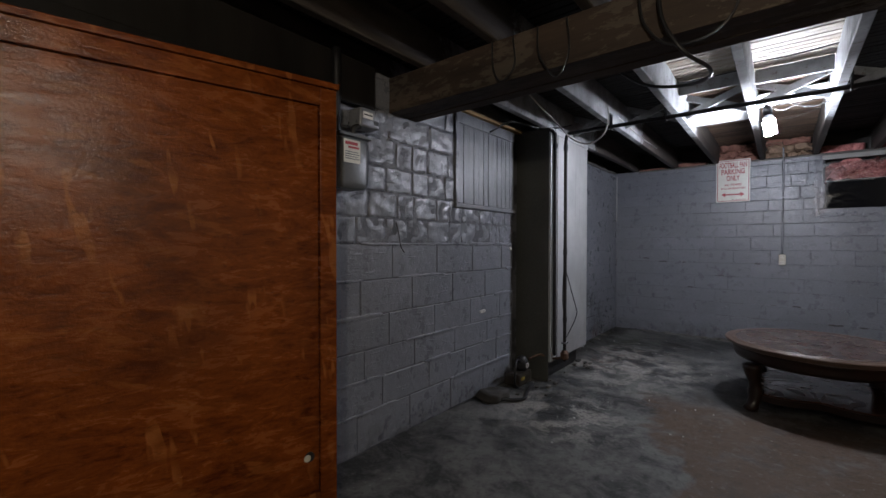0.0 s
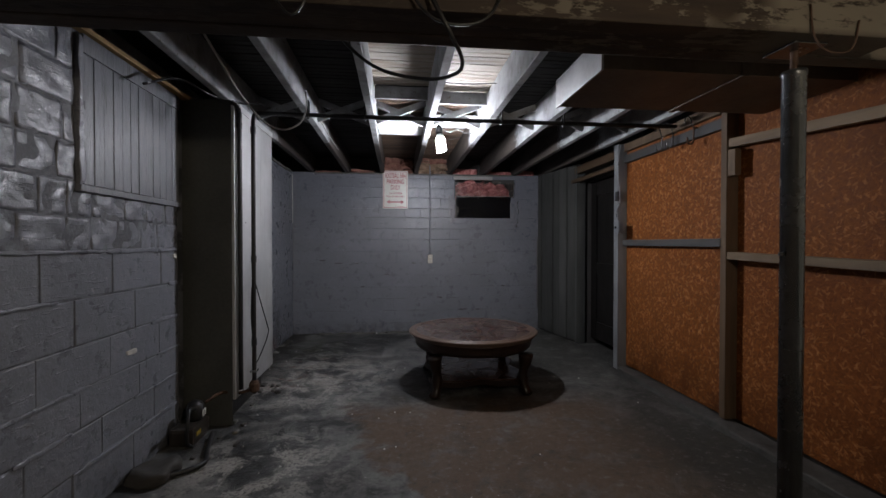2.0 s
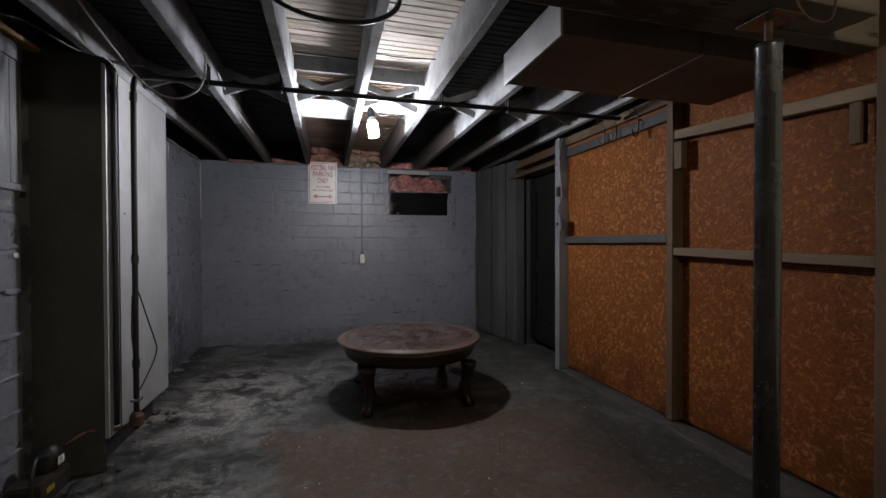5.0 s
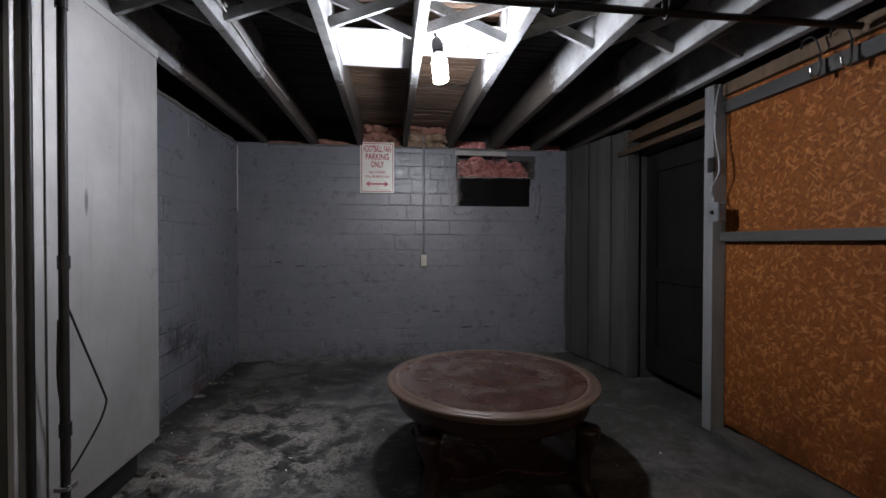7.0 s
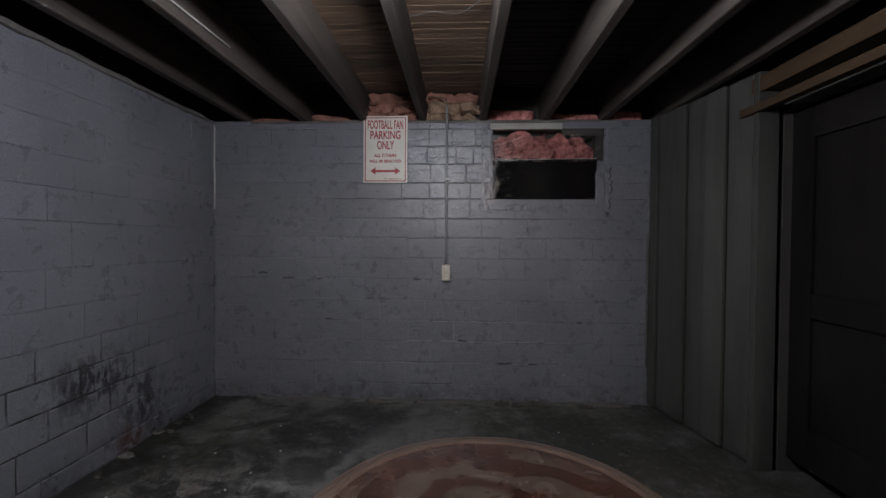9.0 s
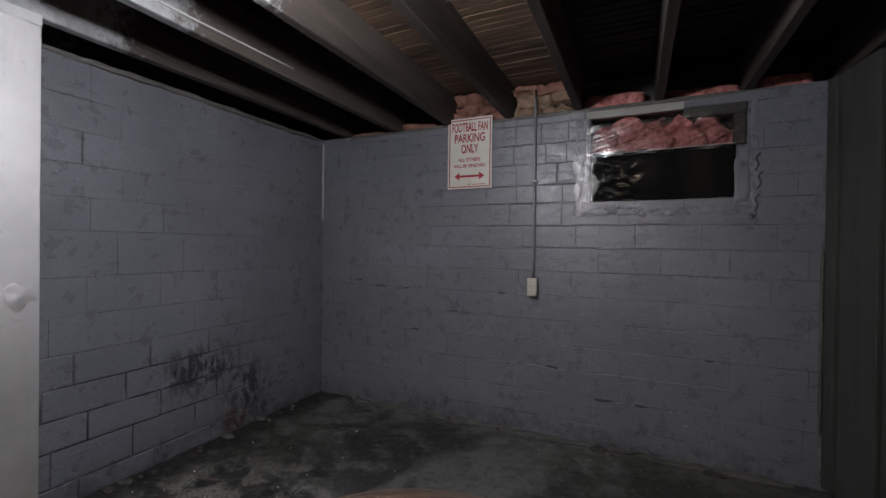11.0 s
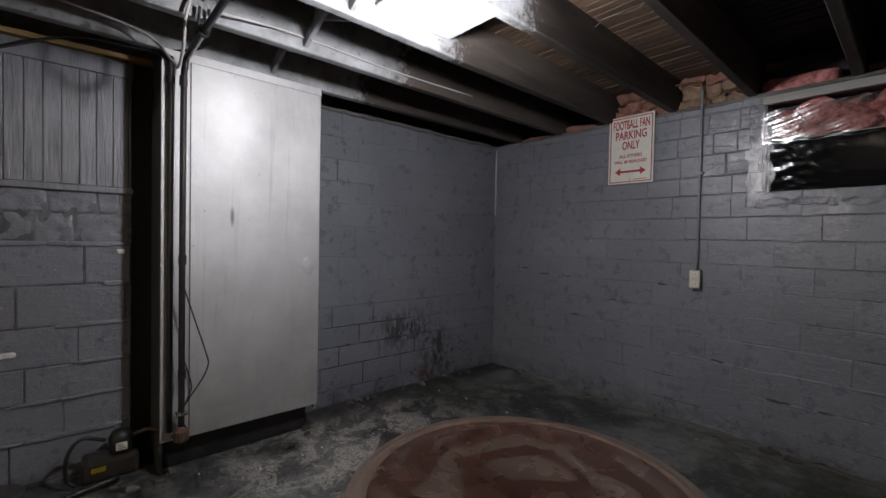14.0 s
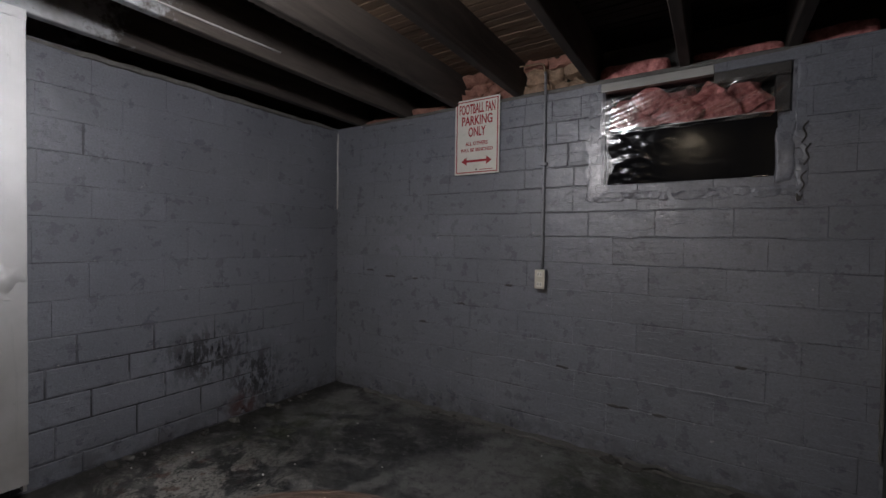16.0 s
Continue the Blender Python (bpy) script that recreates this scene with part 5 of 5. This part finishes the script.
CABLES = (
    ([(-0.05, 1.48, 1.88), (-0.03, 1.47, 1.75), (0.03, 1.48, 1.64), (0.08, 1.60, 1.62), (0.07, 1.70, 1.62), (-0.01, 1.80, 1.64), (-0.16, 1.90, 1.70), (-0.28, 1.95, 1.79), (-0.40, 1.9, 1.91)], 0.0065, M_RUBBER, "thick black cable looping under the beam"),
    ([(-0.11, 1.485, 1.88), (-0.09, 1.48, 1.77), (-0.02, 1.475, 1.68), (0.09, 1.475, 1.67), (0.16, 1.48, 1.73), (0.19, 1.485, 1.86)], 0.0045, M_RUBBER, "black cable looped against the beam"),
    ([(-0.69, 1.485, 1.89), (-0.68, 1.48, 1.77), (-0.64, 1.48, 1.71), (-0.58, 1.48, 1.76), (-0.59, 1.485, 1.88)], 0.0035, M_RUBBER, "black cable looped against the beam"),
    ([(-0.48, 1.485, 1.89), (-0.47, 1.48, 1.77), (-0.40, 1.48, 1.67), (-0.35, 1.48, 1.75), (-0.36, 1.485, 1.88)], 0.0035, M_RUBBER, "black cable looped against the beam"),
    ([(1.15, 1.494, 1.80), (1.16, 1.49, 1.70), (1.21, 1.488, 1.655), (1.29, 1.49, 1.67), (1.32, 1.494, 1.76)], 0.003, M_RUSTMET, "thin brown wire hanging from the beam"),
    ([(-0.96, 2.25, 1.99), (-0.97, 2.50, 1.94), (-1.0, 2.80, 1.915), (-0.91, 2.90, 1.79), (-0.79, 2.90, 1.735), (-0.69, 2.90, 1.78), (-0.655, 2.90, 1.87), (-0.66, 2.92, 1.97)], 0.0055, M_WIRE, "pale grey cable drooping from the joists"),
    ([(-1.25, 2.35, 1.78), (-1.22, 2.60, 1.90), (-1.15, 2.83, 1.895), (-1.05, 2.99, 1.91), (-0.97, 3.05, 1.93)], 0.006, M_RUBBER, "dark cable crossing to the chase"),
    ([(-0.62, 3.0, 1.915), (-0.66, 3.3, 1.95), (-0.67, 3.8, 1.94), (-0.67, 4.4, 1.95)], 0.004, M_WIRE, "pale cable stapled along a joist"),
    ([(-0.25, 3.0, 2.06), (-0.1, 2.98, 2.05), (0.08, 3.0, 2.06)], 0.004, M_RUBBER, "thin wire across a joist bay"),
    ([(0.14, 2.86, 2.04), (0.3, 2.85, 2.03), (0.49, 2.87, 2.05)], 0.004, M_RUBBER, "thin wire across a joist bay"),
    ([(0.15, 4.35, 2.05), (0.25, 4.28, 2.03), (0.36, 4.33, 2.05), (0.49, 4.2, 2.06)], 0.0018, M_CORD, "thin pale wire between joists"),
)
for pts, r, mat, label in CABLES:
    thing("hanging_cable", tube(pts, r, 8), mat, label, "cable", "hanging cables", "", True)

for y, z, mat in ((3.12, 1.745, M_CHROME), (3.00, 1.738, M_CHROME), (2.80, 1.72, M_RUSTMET)):
    x = 1.752
    thing("coat_hook", tube([(1.772, y, z + 0.075), (x, y, z + 0.07), (x - 0.004, y, z + 0.02), (x - 0.006, y, z - 0.012), (x - 0.022, y, z - 0.028), (x - 0.042, y, z - 0.018), (x - 0.048, y, z + 0.012)], 0.0055, 8), mat, "metal hook screwed to the top rail", "hook", "hooks on the rail", "", True)
    thing("hook_wire", tube([(1.74, y - 0.01, z + 0.07), (1.73, y + 0.01, z + 0.14), (1.735, y + 0.06, z + 0.15), (1.76, y + 0.09, z + 0.13)], 0.004, 6), M_BLACK, "bent black wire above a hook", "wire", "hook wires", "", True)

sw = empty("switch_box", (1.72, 3.62, 1.19), "surface switch box on the grey post", "switch")
part("box_body", box(1.685, 1.724, 3.575, 3.655, 1.145, 1.245, 0.004), M_METER, sw)
part("cover", box(1.680, 1.6848, 3.578, 3.652, 1.143, 1.247, 0.002), M_METER, sw)
part("toggle", box(1.668, 1.6798, 3.608, 3.622, 1.185, 1.205, 0.002), M_BLACK, sw)
part("cable", tube([(1.705, 3.63, 1.25), (1.70, 3.645, 1.33), (1.71, 3.605, 1.42), (1.712, 3.64, 1.62), (1.712, 3.635, 1.78), (1.73, 3.63, 1.88)], 0.006, 8), M_CONDUIT, sw, "", True)

# pits in the white wall
bm = bmesh.new()
rnd = random.Random(21)
for k in range(60):
    y, z = rnd.uniform(0.6, 1.53), rnd.uniform(0.2, 2.0)
    r = rnd.uniform(0.001, 0.003) if k % 9 else 0.006
    merge(bm, lumpy(1.7685, 1.7705, y - r, y + r, z - r * rnd.uniform(0.7, 2.2), z + r, 0.001, 90, 3, k, 2.2))
thing("plaster_pits", bm, M_DARK, "dark pits and nail holes in the white wall", "stain", "", "stuff")

# rubble at the foot of the chase
for k in range(16):
    y = rnd.uniform(2.50, 3.62)
    x = -1.06 + rnd.uniform(-0.06, 0.10) + (0.0 if y > 2.85 else rnd.uniform(-0.10, 0.04))
    s = rnd.uniform(0.006, 0.020)
    thing("rubble_chunk", lumpy(x - s, x + s, y - s * 1.3, y + s * 1.3, -0.008, s * 0.8, s * 0.5, 30, 3, k), M_KERB if k % 4 < 2 else M_DARK, "broken chunk of mortar at the foot of the chase", "rubble", "rubble by the chase")

# crumbs on the floor
bm = bmesh.new()
for k in range(60):
    if k < 40:
        x, y = rnd.gauss(-0.75, 0.28), rnd.gauss(3.6, 0.75)
    else:
        x, y = rnd.uniform(-1.2, 1.5), rnd.uniform(1.6, 5.2)
    if x < -1.28 or (x < -1.0 and 2.8 < y < 3.65):
        continue
    r = rnd.uniform(0.002, 0.006)
    merge(bm, lumpy(x - r, x + r, y - r * 0.6, y + r * 0.6, -0.006, r * 0.3, r * 0.9, 60, 2, k))
thing("floor_crumbs", bm, M_FLAKE, "pale flakes of paint and mortar on the floor", "debris", "", "stuff")


# ---- the masonry, piece by piece ----
BLOCKS = {}


def block_mesh(l, h, d, kind):
    key = (round(l, 2), round(h, 3), kind)
    if key not in BLOCKS:
        r = random.Random(int(l * 1000) * 7 + int(h * 1000) * 13 + kind)
        g = (0.0005, 0.0012, 0.0030)[kind % 3] if kind < 3 else 0.007
        c = (0.0035, 0.0055, 0.005)[kind % 3] if kind < 3 else 0.018
        bm = bmesh.new()
        rings = []
        e = 0.45 if kind < 2 else 1.0
        for w, i in ((0, g), (d * 0.55, g + c * 0.15), (d * 0.9, g + c * 0.5), (d, g + c)):
            j = 0.15 * c + (0.006 if kind >= 3 else 0)
            rings.append([bm.verts.new((x + r.uniform(-j, j), w + (r.uniform(-0.15, 0.15) * d if w == d else 0), z + r.uniform(-j, j)))
                          for x, z in ((i * e, i), (l * 0.5, i), (l - i * e, i), (l - i * e, h - i), (l * 0.5, h - i), (i * e, h - i))])
        for a, b in zip(rings, rings[1:]):
            for k in range(6):
                bm.faces.new((a[k], a[(k + 1) % 6], b[(k + 1) % 6], b[k]))
        q = rings[-1]
        bm.faces.new((q[0], q[1], q[4], q[5])); bm.faces.new((q[1], q[2], q[3], q[4]))
        if kind >= 3:
            bm.free()
            bm = lumpy(0.002, l - 0.002, -0.04, d * (0.8 + 0.1 * (kind - 3)), 0.002, h - 0.002, 0.0065, 19, 10, kind * 3.0 + l * 7, 30)
        BLOCKS[key] = mesh_of("block", bm, M_BLOCK, kind >= 3)
    return BLOCKS[key]


def lay(wall, m, u0, u1, courses, length, kinds, holes=(), offset=None, depth=0.008, split=None):
    """Lay blocks along u from u0 to u1; m maps (u, out, z) into the world."""
    r = random.Random(len(wall.name) * 31)
    for c, (z0, z1) in enumerate(zip(courses, courses[1:])):
        off = (offset[c] if offset and c in offset else (0.0 if c % 2 else length / 2) + r.uniform(-0.04, 0.04))
        s = u0 - ((u0 - off) % length)
        spans = []
        while s < u1:
            a, b = max(s, u0), min(s + length, u1)
            s += length
            if b - a < 0.03:
                continue
            if split and split(a, b, z0, z1):
                k = a + (b - a) * r.choice((0.4, 0.5, 0.62))
                spans += [(a, k), (k, b)]
            else:
                spans.append((a, b))
        for a, b in spans:
            todo = [(a, b)]
            for hu0, hu1, hz0, hz1 in holes:
                if min(z1, hz1) - max(z0, hz0) > 0.35 * (z1 - z0):
                    todo = [t for q0, q1 in todo for t in ((q0, min(q1, hu0)), (max(q0, hu1), q1)) if t[1] - t[0] > 0.025]
            for q0, q1 in todo:
                ob = new("block", block_mesh(q1 - q0, z1 - z0, depth, kinds((q0 + q1) / 2, (z0 + z1) / 2, r)))
                ob.matrix_basis = m @ Matrix.Translation((q0, r.uniform(-0.0015, 0.0012), z0))
                ob.parent = wall


TO_BACK = Matrix(((1, 0, 0, 0), (0, -1, 0, BACK_Y + 0.0058), (0, 0, 1, 0), (0, 0, 0, 1)))
BACK_COURSES = (0.0, 0.113, 0.259, 0.404, 0.544, 0.684, 0.829, 0.969, 1.108, 1.239, 1.373, 1.481, 1.607, 1.727, 1.844, 1.895)
lay(wall_back, TO_BACK, LEFT_X, 1.612, BACK_COURSES, 0.31, lambda u, z, r: 1 if (z > 1.0 and -0.4 < u < 1.2) else 0 if r.random() < 0.7 else 1, depth=0.0055,
    holes=((WIN[0] - 0.012, WIN[1] + 0.012, WIN[2], WIN[3]),), offset={9: -0.187, 8: -0.107, 7: 0.015, 10: -0.03}, split=lambda a, b, z0, z1: z0 > 1.37 and 0.02 < (a + b) / 2 < 0.56)
TO_LEFT_FAR = Matrix(((0, 1, 0, LEFT_X - 0.006), (1, 0, 0, 0), (0, 0, 1, 0), (0, 0, 0, 1)))
FAR_COURSES = (0.0, 0.093, 0.242, 0.371, 0.500, 0.636, 0.794, 0.958, 1.157, 1.30, 1.44, 1.58, 1.72, 1.88)
lay(wall_left_far, TO_LEFT_FAR, 3.62, BACK_Y - 0.001, FAR_COURSES, 0.31, lambda u, z, r: 2 if z < 0.65 and u < 4.75 else 0, depth=0.0055)
TO_LEFT_NEAR = Matrix(((0, 1, 0, LEFT_X - 0.008), (1, 0, 0, 0), (0, 0, 1, 0), (0, 0, 0, 1)))
NEAR_LOW = (0.0, 0.19, 0.35, 0.50, 0.67, 0.85, 1.03)
NEAR_HIGH = (1.03, 1.165, 1.30, 1.435, 1.58, 1.72, 1.88)
lay(wall_left_near, TO_LEFT_NEAR, 0.95, 2.80, NEAR_LOW, 0.37, lambda u, z, r: 2 if r.random() < 0.6 else 1, depth=0.0085)
lay(wall_left_near, TO_LEFT_NEAR, 0.95, 2.80, NEAR_HIGH, 0.33, lambda u, z, r: 3 + r.randrange(3), holes=((2.055, 2.80, 1.26, 1.90),), depth=0.0065, split=lambda a, b, z0, z1: int(a * 37 + z0 * 91) % 4 == 0)

# proud beads of mortar along the bed joints of the near wall
rnd = random.Random(31)
for z in NEAR_LOW[1:]:
    y = 0.96
    while y < 2.76:
        l = rnd.uniform(0.16, 0.55)
        if rnd.random() < 0.72:
            e = min(y + l, 2.79)
            h = rnd.uniform(0.006, 0.012)
            part("mortar_bead", lumpy(LEFT_X - 0.004, LEFT_X + 0.010, y, e, z - h, z + h, 0.005, 26, 9, y * 3 + z, 4), M_BLOCK, wall_left_near, "", True)
        y += l
for c in (3, 5, 6, 8):
    x = -1.1 + 0.17 * c % 0.5
    while x < 1.5:
        l = rnd.uniform(0.12, 0.4)
        if rnd.random() < 0.35:
            z = BACK_COURSES[c]
            part("mortar_bead", lumpy(x, min(x + l, 1.59), BACK_Y - 0.006, BACK_Y + 0.004, z - 0.005, z + 0.005, 0.004, 26, 8, x * 3 + z, 4), M_BLOCK, wall_back, "", True)
        x += l
# chipped hollows in the joints of the back wall
for x, z, l in ((-1.02, 0.862, 0.06), (-0.86, 0.829, 0.10), (-0.62, 0.826, 0.05), (-0.30, 0.690, 0.09), (0.18, 0.405, 0.06), (0.35, 0.41, 0.08), (-0.55, 0.55, 0.05), (0.62, 0.262, 0.11), (0.83, 0.258, 0.07), (0.05, 0.828, 0.05), (1.15, 0.545, 0.05)):
    thing("joint_chip", lumpy(x, x + l, BACK_Y - 0.0035, BACK_Y + 0.004, z - 0.006, z + 0.007, 0.007, 30, 6, x * 5, 2.4), M_DARK, "dark chipped hollow in a mortar joint", "chip", "joint chips", "", True)
# dirt heaped along the foot of the walls
for k in range(26):
    s = rnd.uniform(0.008, 0.024)
    if k < 15:
        x, y = rnd.choice((rnd.uniform(-0.7, 0.1), rnd.uniform(0.45, 1.3))), BACK_Y - 0.02 - rnd.uniform(0, 0.05)
    else:
        x, y = LEFT_X + 0.02 + rnd.uniform(0, 0.05), rnd.uniform(3.75, 5.2)
    thing("dirt_clod", lumpy(x - s * 1.6, x + s * 1.6, y - s, y + s, -0.010, s * 0.6, s * 0.6, 34, 4, k + 0.5, 2.5), M_DARK if k % 3 else M_KERB, "dark clod of dirt at the foot of the wall", "dirt", "dirt by the walls", "", True)
